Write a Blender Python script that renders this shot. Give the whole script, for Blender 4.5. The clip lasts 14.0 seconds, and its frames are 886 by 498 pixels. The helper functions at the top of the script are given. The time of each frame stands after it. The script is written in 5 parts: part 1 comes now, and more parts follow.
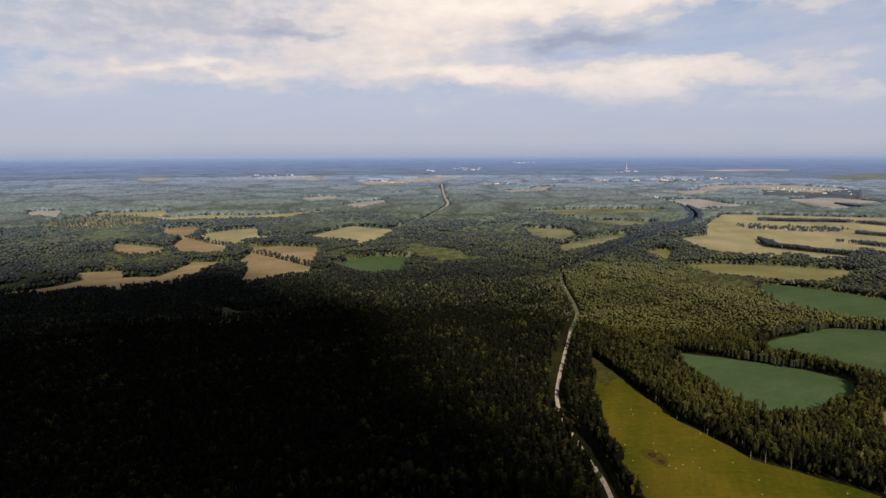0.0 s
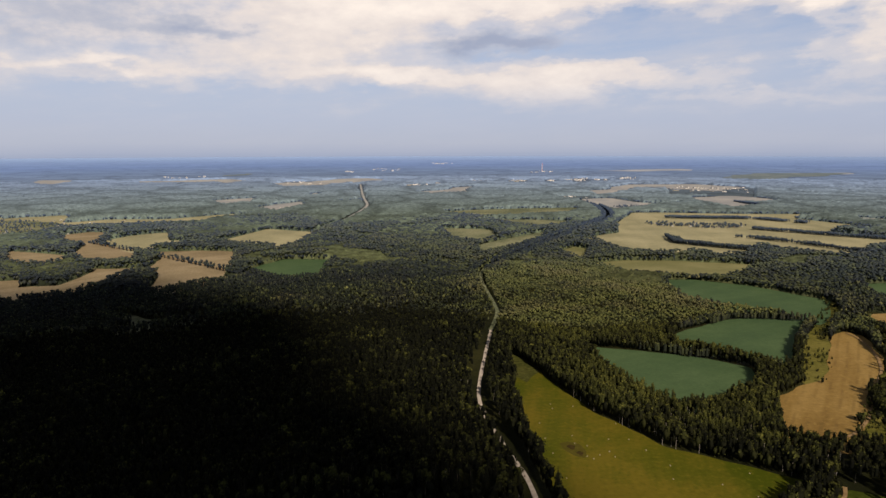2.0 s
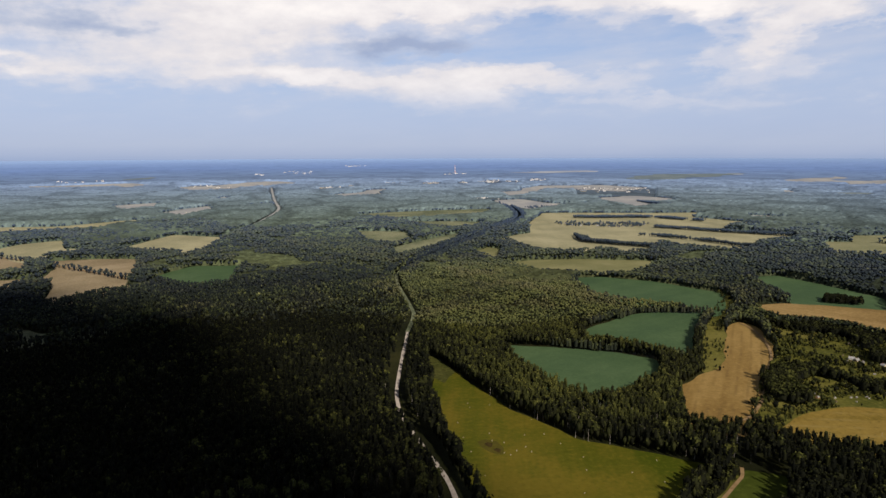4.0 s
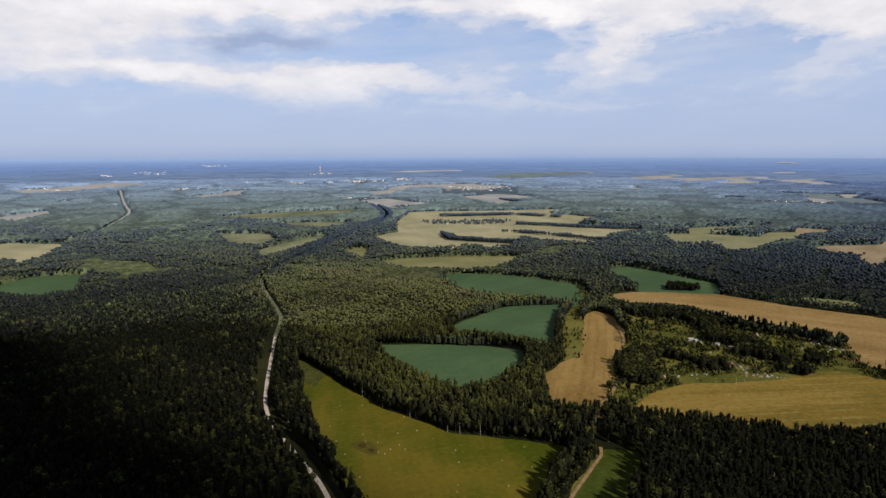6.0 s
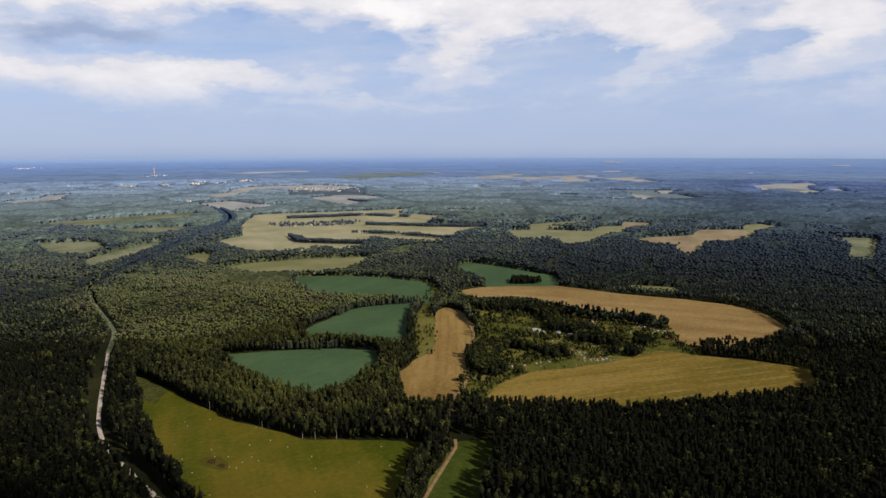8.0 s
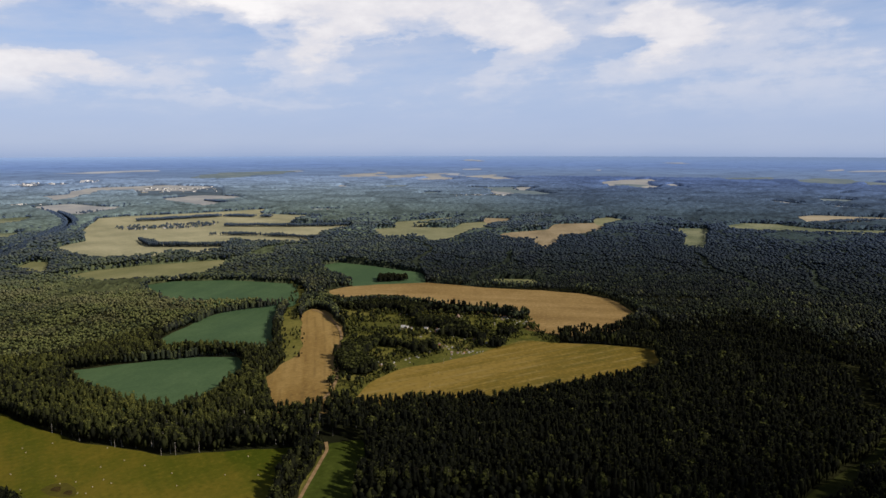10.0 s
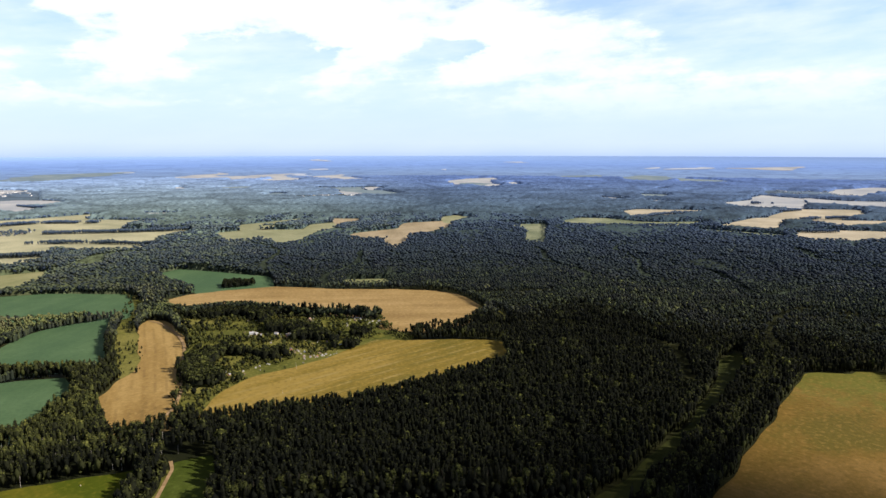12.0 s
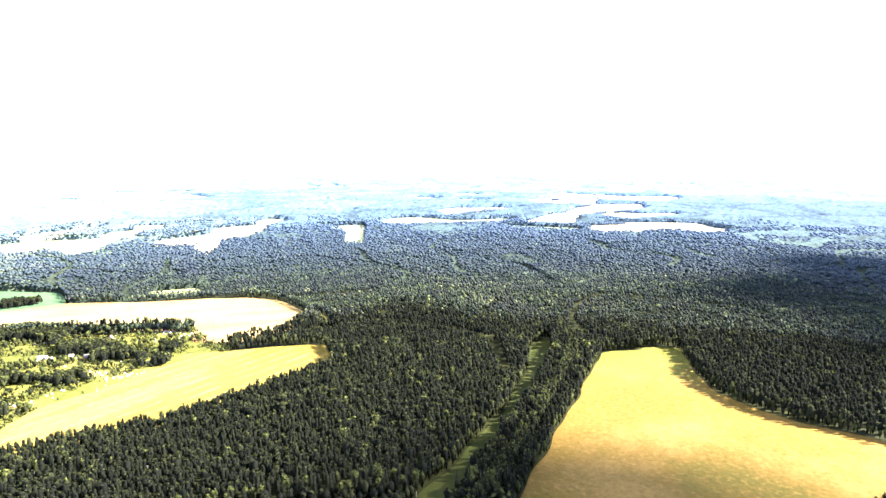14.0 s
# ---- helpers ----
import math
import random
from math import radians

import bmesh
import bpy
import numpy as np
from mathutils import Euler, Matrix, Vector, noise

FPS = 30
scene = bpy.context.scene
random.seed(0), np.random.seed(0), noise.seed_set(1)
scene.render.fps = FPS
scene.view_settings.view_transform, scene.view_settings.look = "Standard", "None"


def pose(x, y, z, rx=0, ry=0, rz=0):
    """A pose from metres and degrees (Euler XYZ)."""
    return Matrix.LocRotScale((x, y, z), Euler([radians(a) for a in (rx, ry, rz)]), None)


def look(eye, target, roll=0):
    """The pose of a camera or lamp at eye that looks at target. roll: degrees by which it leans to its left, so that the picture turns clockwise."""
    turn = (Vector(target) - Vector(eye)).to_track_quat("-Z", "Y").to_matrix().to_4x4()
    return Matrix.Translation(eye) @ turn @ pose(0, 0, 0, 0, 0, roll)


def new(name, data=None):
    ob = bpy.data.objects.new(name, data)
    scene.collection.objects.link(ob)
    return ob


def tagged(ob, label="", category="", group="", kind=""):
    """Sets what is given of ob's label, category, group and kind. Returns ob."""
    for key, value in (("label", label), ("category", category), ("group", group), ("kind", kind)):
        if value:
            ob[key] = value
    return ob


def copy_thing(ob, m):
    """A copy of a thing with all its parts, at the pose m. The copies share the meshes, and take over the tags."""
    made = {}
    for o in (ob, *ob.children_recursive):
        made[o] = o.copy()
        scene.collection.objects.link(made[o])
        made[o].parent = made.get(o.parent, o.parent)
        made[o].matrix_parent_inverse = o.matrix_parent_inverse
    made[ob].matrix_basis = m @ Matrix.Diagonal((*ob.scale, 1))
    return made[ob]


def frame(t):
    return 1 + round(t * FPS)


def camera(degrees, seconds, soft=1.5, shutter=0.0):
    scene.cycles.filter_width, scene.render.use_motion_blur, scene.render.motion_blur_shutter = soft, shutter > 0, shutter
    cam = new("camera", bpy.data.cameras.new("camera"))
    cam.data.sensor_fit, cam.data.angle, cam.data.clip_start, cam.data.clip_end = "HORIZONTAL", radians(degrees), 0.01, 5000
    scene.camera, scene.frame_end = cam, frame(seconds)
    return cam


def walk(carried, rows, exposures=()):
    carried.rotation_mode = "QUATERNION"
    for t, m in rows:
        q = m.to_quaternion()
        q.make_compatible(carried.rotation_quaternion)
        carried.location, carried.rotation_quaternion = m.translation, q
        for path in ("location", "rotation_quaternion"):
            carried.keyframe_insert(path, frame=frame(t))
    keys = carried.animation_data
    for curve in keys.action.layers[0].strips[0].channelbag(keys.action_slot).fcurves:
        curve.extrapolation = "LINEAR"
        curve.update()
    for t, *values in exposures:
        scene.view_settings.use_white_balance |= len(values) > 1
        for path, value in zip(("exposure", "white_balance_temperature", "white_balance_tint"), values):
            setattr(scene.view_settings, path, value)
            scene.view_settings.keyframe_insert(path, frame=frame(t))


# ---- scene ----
# A camera hovers 200 m over mixed woods and turns slowly to its right.
cam = camera(66.97, 14.0)
EYE = 200.0
PATH = [
    (0.0, pose(0, 0, EYE, 81.39, 0.14, 0.09)),
    (0.5, pose(0, 0, EYE, 81.41, 0.12, -1.66)),
    (1.0, pose(0, 0, EYE, 81.46, 0.12, -3.43)),
    (1.5, pose(0, 0, EYE, 81.46, 0.12, -5.13)),
    (2.0, pose(0, 0, EYE, 81.45, 0.12, -6.79)),
    (2.5, pose(0, 0, EYE, 81.43, 0.10, -8.45)),
    (2.7, pose(0, 0, EYE, 81.50, 0.12, -9.13)),
    (5.0, pose(0, 0, EYE, 81.58, 0.14, -19.14)),
    (5.5, pose(0, 0, EYE, 81.57, 0.12, -22.16)),
    (6.0, pose(0, 0, EYE, 81.57, 0.10, -25.48)),
    (6.5, pose(0, 0, EYE, 81.57, 0.10, -29.22)),
    (7.0, pose(0, 0, EYE, 81.57, 0.09, -32.93)),
    (7.5, pose(0, 0, EYE, 81.54, 0.08, -36.20)),
    (7.7, pose(0, 0, EYE, 81.55, 0.08, -37.02)),
    (9.8, pose(0, 0, EYE, 81.54, 0.02, -48.84)),
    (10.0, pose(0, 0, EYE, 81.44, 0.01, -49.89)),
    (10.5, pose(0, 0, EYE, 81.43, -0.00, -52.86)),
    (11.0, pose(0, 0, EYE, 81.41, -0.01, -55.99)),
    (11.5, pose(0, 0, EYE, 81.41, -0.00, -59.31)),
    (12.0, pose(0, 0, EYE, 81.42, 0.00, -62.78)),
    (12.5, pose(0, 0, EYE, 81.44, 0.01, -66.31)),
    (13.0, pose(0, 0, EYE, 81.48, 0.01, -69.99)),
    (13.5, pose(0, 0, EYE, 81.52, 0.02, -74.15)),
    (14.0, pose(0, 0, EYE, 81.54, 0.00, -78.30)),
]
walk(cam, PATH, exposures=[
    (0.0, -0.06, 7700, 15), (2.7, -0.04, 7500, 15), (4.8, 0.02, 6600, 12), (10.3, 0.0, 6600, 12), (11.0, 0.36, 6600, 12), (11.5, 0.5, 6600, 13),
    (12.0, 0.8, 6400, 13), (12.5, 1.25, 6300, 13), (13.0, 1.9, 6200, 12), (13.5, 2.7, 6100, 12), (14.0, 3.8, 6000, 12),
])

# ---- world and sun ----
SUN_AZ, SUN_EL = 168.0, 35.0
world = bpy.data.worlds.new("sky_world")
scene.world = world
world.use_nodes = True
wt = world.node_tree
wt.nodes.clear()


def node(tree, kind, **values):
    """A node with its sockets set by name or number, and other settings by name."""
    n = tree.nodes.new(kind)
    for key, value in values.items():
        key = int(key[1:]) if key[0] == "i" and key[1:].isdigit() else key.replace("_", " ")
        n.inputs[key].default_value = value
    return n


def link(tree, a, b):
    tree.links.new(a, b)


def maths(tree, op, a, b=None, c=None, clamp=False):
    n = tree.nodes.new("ShaderNodeMath")
    n.operation, n.use_clamp = op, clamp
    for k, v in enumerate((a, b, c)):
        if v is None:
            continue
        if isinstance(v, (int, float)):
            n.inputs[k].default_value = v
        else:
            tree.links.new(v, n.inputs[k])
    return n.outputs[0]


def mixed(tree, factor, a, b, blend="MIX"):
    n = tree.nodes.new("ShaderNodeMix")
    n.data_type, n.blend_type = "RGBA", blend
    for socket, v in ((n.inputs[0], factor), (n.inputs[6], a), (n.inputs[7], b)):
        if isinstance(v, (int, float)):
            socket.default_value = v
        elif isinstance(v, tuple):
            socket.default_value = (*v, 1)
        else:
            tree.links.new(v, socket)
    return n.outputs[2]


def ramp(tree, factor, stops, ease="LINEAR"):
    n = tree.nodes.new("ShaderNodeValToRGB")
    n.color_ramp.interpolation = ease
    while len(n.color_ramp.elements) < len(stops):
        n.color_ramp.elements.new(0.5)
    for e, (p, c) in zip(n.color_ramp.elements, stops):
        e.position = p
        e.color = (*c, 1) if isinstance(c, tuple) else (c, c, c, 1)
    tree.links.new(factor, n.inputs[0])
    return n.outputs[0]


sky = wt.nodes.new("ShaderNodeTexSky")
sky.sky_type, sky.sun_disc = "NISHITA", False
sky.sun_elevation, sky.sun_rotation = radians(SUN_EL), radians(SUN_AZ)
sky.altitude, sky.air_density, sky.dust_density, sky.ozone_density = 200, 1.0, 0.6, 2.0
coord = wt.nodes.new("ShaderNodeTexCoord")
xyz = wt.nodes.new("ShaderNodeSeparateXYZ")
link(wt, coord.outputs["Generated"], xyz.inputs[0])
up = maths(wt, "MAXIMUM", xyz.outputs[2], 0.0)
# bearing and height in degrees, and the same drawn about by wind into uneven shapes
bearing = maths(wt, "MULTIPLY", maths(wt, "ARCTAN2", xyz.outputs[0], xyz.outputs[1]), 57.2958)
height = maths(wt, "MULTIPLY", maths(wt, "ARCSINE", xyz.outputs[2]), 57.2958)


def sky_noise(wide, high, detail, rough_by, slant=0.0, shift=0.0):
    """Noise over the sky with features so many degrees wide and high, leaning by slant."""
    v = wt.nodes.new("ShaderNodeCombineXYZ")
    link(wt, maths(wt, "DIVIDE", bearing, wide), v.inputs[0])
    link(wt, maths(wt, "DIVIDE", maths(wt, "SUBTRACT", height, maths(wt, "MULTIPLY", bearing, slant)), high), v.inputs[1])
    v.inputs[2].default_value = shift
    n = node(wt, "ShaderNodeTexNoise", Scale=1.0, Detail=detail, Roughness=rough_by)
    link(wt, v.outputs[0], n.inputs["Vector"])
    return n


drawn = sky_noise(6.0, 2.4, 7.0, 0.58, 0.04)
parts = wt.nodes.new("ShaderNodeSeparateXYZ")
link(wt, drawn.outputs["Color"], parts.inputs[0])
drawn_az = maths(wt, "ADD", bearing, maths(wt, "MULTIPLY", maths(wt, "SUBTRACT", parts.outputs[0], 0.5), 13.0))
drawn_el = maths(wt, "ADD", height, maths(wt, "MULTIPLY", maths(wt, "SUBTRACT", parts.outputs[1], 0.5), 4.2))
wisps = sky_noise(8.0, 1.9, 7.0, 0.58, 0.07, 3.0).outputs[0]
lumps = sky_noise(2.6, 1.3, 8.0, 0.60, 0.0, 7.0).outputs[0]


def swell(az, el, wide, high, lean, gain):
    """A soft bank of cloud about a bearing and a height, in degrees."""
    a = maths(wt, "SUBTRACT", drawn_az, az)
    b = maths(wt, "SUBTRACT", maths(wt, "SUBTRACT", drawn_el, el), maths(wt, "MULTIPLY", a, lean))
    a, b = maths(wt, "DIVIDE", a, wide), maths(wt, "DIVIDE", b, high)
    r = maths(wt, "ADD", maths(wt, "MULTIPLY", a, a), maths(wt, "MULTIPLY", b, b))
    return maths(wt, "MULTIPLY", maths(wt, "EXPONENT", maths(wt, "MULTIPLY", r, -1.0)), gain)


# bearing, height, half width, half height, lean, how thick, how bright
BANKS = ((-2, 10.8, 9, 3.0, 0, 0.9, 0.6), (11, 11.6, 12, 1.1, 0, 0.8, 0.55), (-9, 7.4, 8, 1.8, 0, 0.4, 0.15), (-23, 10, 13, 3.0, 0, 0.62, -0.3), (-20, 6.2, 9, 0.6, 0, 0.5, 0.5),
         (2, 6.2, 6, 0.8, 0, 0.95, 0.6), (17, 5.8, 9, 1.0, 0, 1.1, 0.5), (15.5, 4.3, 4, 1.1, 0, 0.6, 0.4), (12, 8.6, 6, 1.0, 0, 0.6, -1.0), (-12, 9.2, 5, 0.7, 0, 0.3, -0.7),
         (21, 8.2, 7, 1.4, 0, -0.5, 0.0), (34, 11, 4, 1.2, 0, 0.9, 0.9), (29, 12, 14, 1.0, 0, 0.5, 0.3), (40, 8.4, 3.6, 2.2, 0.4, 0.75, 0.3), (46, 11.3, 9, 1.6, 0, 0.8, 0.35), (49, 7.7, 4.5, 1.2, 0, -0.7, -0.2),
         (56, 9.5, 4, 2.8, 0.1, 0.8, 0.4), (63, 8, 2.2, 0.9, 0, -0.6, -0.2), (67, 9.2, 3.4, 2.6, 0.1, 0.9, 0.5), (76, 8.4, 8, 2.6, 0, 0.35, 0.0), (94, 11, 14, 4.0, 0, -0.9, 0.0), (33, 3.8, 11, 0.35, 0, 0.35, 0.25),
         (86, 3.5, 15, 2.4, 0, 0.3, 0.0))
body, shine = None, None
for az, el, wide, high, lean, gain, bright in BANKS:
    g = swell(az, el, wide, high, lean, 1.0)
    body = maths(wt, "MULTIPLY", g, gain) if body is None else maths(wt, "MULTIPLY_ADD", g, gain, body)
    if bright:
        shine = maths(wt, "MULTIPLY", g, bright) if shine is None else maths(wt, "MULTIPLY_ADD", g, bright, shine)
body = maths(wt, "MULTIPLY_ADD", maths(wt, "SUBTRACT", wisps, 0.5), 0.7, body)
body = maths(wt, "MULTIPLY_ADD", maths(wt, "SUBTRACT", lumps, 0.5), 0.5, body)
shine = maths(wt, "MULTIPLY_ADD", maths(wt, "SUBTRACT", lumps, 0.47), 1.2, shine)
cover = ramp(wt, body, ((-0.06, 0.0), (0.24, 0.5), (0.66, 0.96)), "EASE")
cover = maths(wt, "MULTIPLY", cover, ramp(wt, up, ((0.035, 0.0), (0.09, 0.9), (0.13, 1.0))))
lump = ramp(wt, maths(wt, "DIVIDE", maths(wt, "ADD", shine, 1.0), 2.2),
            ((0.08, (0.34, 0.43, 0.63)), (0.32, (0.50, 0.57, 0.72)), (0.46, (0.68, 0.71, 0.80)), (0.62, (0.79, 0.79, 0.83)), (0.90, (0.98, 0.97, 0.97))))
base = mixed(wt, 1.0, sky.outputs[0], (0.86, 0.92, 1.12), "MULTIPLY")
base_strength = wt.nodes.new("ShaderNodeVectorMath")
base_strength.operation = "SCALE"
link(wt, base, base_strength.inputs[0])
base_strength.inputs["Scale"].default_value = 0.085
hazy = ramp(wt, up, ((0.0, 0.9), (0.10, 0.8), (0.22, 0.45), (0.45, 0.1)))
# the haze lies down to the rim of the land, a little below eye level
rim = maths(wt, "MAXIMUM", maths(wt, "ADD", xyz.outputs[2], 0.012), 0.0)
haze_tone = ramp(wt, rim, ((0.0, (0.30, 0.41, 0.65)), (0.009, (0.38, 0.48, 0.70)), (0.02, (0.42, 0.52, 0.73)), (0.05, (0.42, 0.53, 0.77)), (0.11, (0.45, 0.57, 0.81)), (0.2, (0.41, 0.56, 0.85))))
pale = mixed(wt, hazy, base_strength.outputs[0], haze_tone)
pale = mixed(wt, maths(wt, "MULTIPLY", ramp(wt, wisps, ((0.36, 0.0), (0.70, 0.55))), ramp(wt, up, ((0.04, 0.2), (0.11, 1.0)))), pale, (0.60, 0.65, 0.77))
# unseen sky overhead and behind is dimmed to grey cloud, keeping fill light low
top = ramp(wt, up, ((0.22, 1.0), (0.42, 0.25), (1.0, 0.10)))
cloud = mixed(wt, 1.0, lump, top, "MULTIPLY")
overhead_dim = ramp(wt, up, ((0.25, 0.0), (0.5, 0.9)))
total = mixed(wt, maths(wt, "MAXIMUM", cover, overhead_dim), pale, cloud)
back = node(wt, "ShaderNodeBackground", Strength=1.0)
link(wt, total, back.inputs[0])
out = wt.nodes.new("ShaderNodeOutputWorld")
link(wt, back.outputs[0], out.inputs[0])

sun = new("sun", bpy.data.lights.new("sun", "SUN"))
sun.data.energy, sun.data.angle, sun.data.color = 5.0, radians(2.2), (1.0, 0.91, 0.78)
sun_way = Vector((math.sin(radians(SUN_AZ)) * math.cos(radians(SUN_EL)), math.cos(radians(SUN_AZ)) * math.cos(radians(SUN_EL)), math.sin(radians(SUN_EL))))
sun.matrix_world = look(sun_way * 900, (0, 0, 0))

# ---- materials ----


def material(name, rough=0.9):
    m = bpy.data.materials.new(name)
    m.use_nodes = True
    t = m.node_tree
    bsdf = t.nodes["Principled BSDF"]
    bsdf.inputs["Roughness"].default_value = rough
    bsdf.inputs["Specular IOR Level"].default_value = 0.06
    return m, t, bsdf


def noise_of(t, scale, detail=6.0, rough=0.6, squash=None, turn=0.0):
    """Noise over world places: scale is cycles per metre; squash stretches it along one bearing."""
    geo = t.nodes.new("ShaderNodeNewGeometry")
    source = geo.outputs["Position"]
    if turn:
        spin = t.nodes.new("ShaderNodeMapping")
        spin.inputs["Rotation"].default_value = (0, 0, radians(-turn))
        link(t, source, spin.inputs[0])
        source = spin.outputs[0]
    mp = t.nodes.new("ShaderNodeMapping")
    mp.inputs["Scale"].default_value = squash or (1, 1, 1)
    link(t, source, mp.inputs[0])
    n = node(t, "ShaderNodeTexNoise", Scale=scale, Detail=detail, Roughness=rough)
    link(t, mp.outputs[0], n.inputs["Vector"])
    return n.outputs[0]


def bumped(t, bsdf, height, strength=0.5, distance=1.0):
    b = node(t, "ShaderNodeBump", Strength=strength, Distance=distance)
    link(t, height, b.inputs["Height"])
    link(t, b.outputs[0], bsdf.inputs["Normal"])


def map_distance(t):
    """How far a place lies from the origin, where the camera hovers, in units of 5 km."""
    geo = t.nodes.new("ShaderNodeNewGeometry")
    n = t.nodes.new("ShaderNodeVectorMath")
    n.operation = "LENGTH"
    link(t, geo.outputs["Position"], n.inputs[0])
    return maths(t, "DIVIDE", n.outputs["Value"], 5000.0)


def field_material(name, low, mid, high, turn=0.0, lines=0.25, blotch=0.5, line_width=7.0, line_tone=None, verge_tone=None, speckle=0.0):
    """A farmed surface: broad blotches, drill lines along one bearing, and fine grain."""
    m, t, bsdf = material(name)
    broad = noise_of(t, 0.009, 5.0, 0.55)
    grain = noise_of(t, 0.35, 6.0, 0.65)
    rows = noise_of(t, 0.02, 4.0, 0.7, (0.09, 1.0 * 7.0 / line_width * 1.6, 1.0), turn)
    tufts = noise_of(t, 0.07, 5.0, 0.65)
    grain = maths(t, "ADD", maths(t, "MULTIPLY", grain, 0.5), maths(t, "MULTIPLY", tufts, 0.5))
    f = maths(t, "ADD", maths(t, "MULTIPLY", broad, blotch), maths(t, "MULTIPLY", grain, 0.45))
    f = maths(t, "ADD", f, maths(t, "MULTIPLY", rows, lines))
    f = maths(t, "DIVIDE", f, blotch + 0.45 + lines)
    c = ramp(t, f, ((0.425, low), (0.5, mid), (0.575, high)))
    if line_tone:
        geo = t.nodes.new("ShaderNodeNewGeometry")
        mp = t.nodes.new("ShaderNodeMapping")
        mp.inputs["Rotation"].default_value = (0, 0, radians(-turn))
        link(t, geo.outputs["Position"], mp.inputs[0])
        w = node(t, "ShaderNodeTexWave", Scale=0.31 / line_width, Distortion=5.0, Detail=2.0, Detail_Scale=0.06)
        w.bands_direction = "Y"
        link(t, mp.outputs[0], w.inputs["Vector"])
        worn = ramp(t, noise_of(t, 0.03, 4.0, 0.6), ((0.42, 0.0), (0.62, 0.5)))
        c = mixed(t, maths(t, "MULTIPLY", ramp(t, w.outputs[0], ((0.75, 0.0), (0.97, 1.0))), worn), c, line_tone)
    if verge_tone:
        # fresher grass along the outer margin
        out_by = maths(t, "ADD", map_distance(t), maths(t, "MULTIPLY", maths(t, "SUBTRACT", tufts, 0.5), 0.05))
        c = mixed(t, ramp(t, out_by, ((0.114, 0.0), (0.130, 0.85))), c, verge_tone)
    if speckle:
        # tussocks, stalks and bare spots
        tuft = noise_of(t, 0.26, 4.0, 0.6)
        c = mixed(t, ramp(t, tuft, ((0.54, 0.0), (0.66, speckle))), c, tuple(v * 1.5 for v in high))
        c = mixed(t, ramp(t, tuft, ((0.34, speckle), (0.46, 0.0))), c, tuple(v * 0.6 for v in low))
    link(t, c, bsdf.inputs["Base Color"])
    bumped(t, bsdf, grain, 0.6, 0.6)
    return m


def leaf_material(name, stops, glow=0.25):
    """Foliage: each tree by its own tone, each clump a little different, with some light coming through the leaves."""
    m, t, bsdf = material(name, 0.75)
    bsdf.inputs["Specular IOR Level"].default_value = 0.02
    own = t.nodes.new("ShaderNodeAttribute")
    own.attribute_name = "tone"
    geo = t.nodes.new("ShaderNodeNewGeometry")
    f = maths(t, "ADD", maths(t, "MULTIPLY", own.outputs["Fac"], 0.86), maths(t, "MULTIPLY", geo.outputs["Random Per Island"], 0.14))
    c = ramp(t, f, stops)
    link(t, c, bsdf.inputs["Base Color"])
    thin = node(t, "ShaderNodeBsdfTranslucent")
    link(t, mixed(t, 1.0, c, (1.3, 1.25, 0.5), "MULTIPLY"), thin.inputs[0])
    mix = node(t, "ShaderNodeMixShader", i0=glow)
    link(t, bsdf.outputs[0], mix.inputs[1])
    link(t, thin.outputs[0], mix.inputs[2])
    link(t, mix.outputs[0], t.nodes["Material Output"].inputs[0])
    return m


def plain_material(name, a, b, scale=1.5, rough=0.85, metal=0.0):
    m, t, bsdf = material(name, rough)
    n = noise_of(t, scale)
    link(t, ramp(t, n, ((0.3, a), (0.7, b))), bsdf.inputs["Base Color"])
    bsdf.inputs["Metallic"].default_value = metal
    bumped(t, bsdf, n, 0.3, 0.05)
    return m


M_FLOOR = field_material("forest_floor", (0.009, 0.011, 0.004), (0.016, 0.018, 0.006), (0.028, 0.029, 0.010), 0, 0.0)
M_HAY = field_material("mown_meadow", (0.046, 0.060, 0.004), (0.076, 0.076, 0.007), (0.116, 0.094, 0.011), 72, 0.7, 1.3, 8, speckle=0.25)
M_CROP = field_material("green_crop", (0.042, 0.080, 0.038), (0.052, 0.094, 0.043), (0.066, 0.112, 0.052), 25, 0.35, 0.5, 12, speckle=0.12)
M_WHEAT = field_material("ripe_wheat", (0.155, 0.098, 0.030), (0.205, 0.133, 0.043), (0.262, 0.178, 0.064), 51, 0.9, 0.5, 9, (0.135, 0.088, 0.032), speckle=0.25)
M_WHEAT_LONG = field_material("ripe_wheat_long", (0.175, 0.115, 0.042), (0.230, 0.155, 0.060), (0.285, 0.200, 0.086), -62, 0.8, 0.5, 9, (0.15, 0.10, 0.038), speckle=0.3)
M_STUBBLE = field_material("mown_stubble", (0.090, 0.076, 0.014), (0.142, 0.102, 0.018), (0.200, 0.140, 0.033), -20, 1.5, 0.3, 14, (0.25, 0.195, 0.075), speckle=0.35)
M_GRASS = field_material("rough_grass", (0.058, 0.064, 0.012), (0.090, 0.090, 0.018), (0.135, 0.124, 0.032), 10, 0.1, 0.7, speckle=0.45)
M_BRIGHT = field_material("fresh_pasture", (0.033, 0.047, 0.006), (0.044, 0.059, 0.009), (0.060, 0.074, 0.013), 40, 0.3, 0.5, speckle=0.3)
M_ROUGH = field_material("dry_rough_grass", (0.085, 0.066, 0.012), (0.125, 0.078, 0.016), (0.170, 0.104, 0.028), 20, 0.1, 0.9, verge_tone=(0.085, 0.094, 0.016), speckle=0.35)
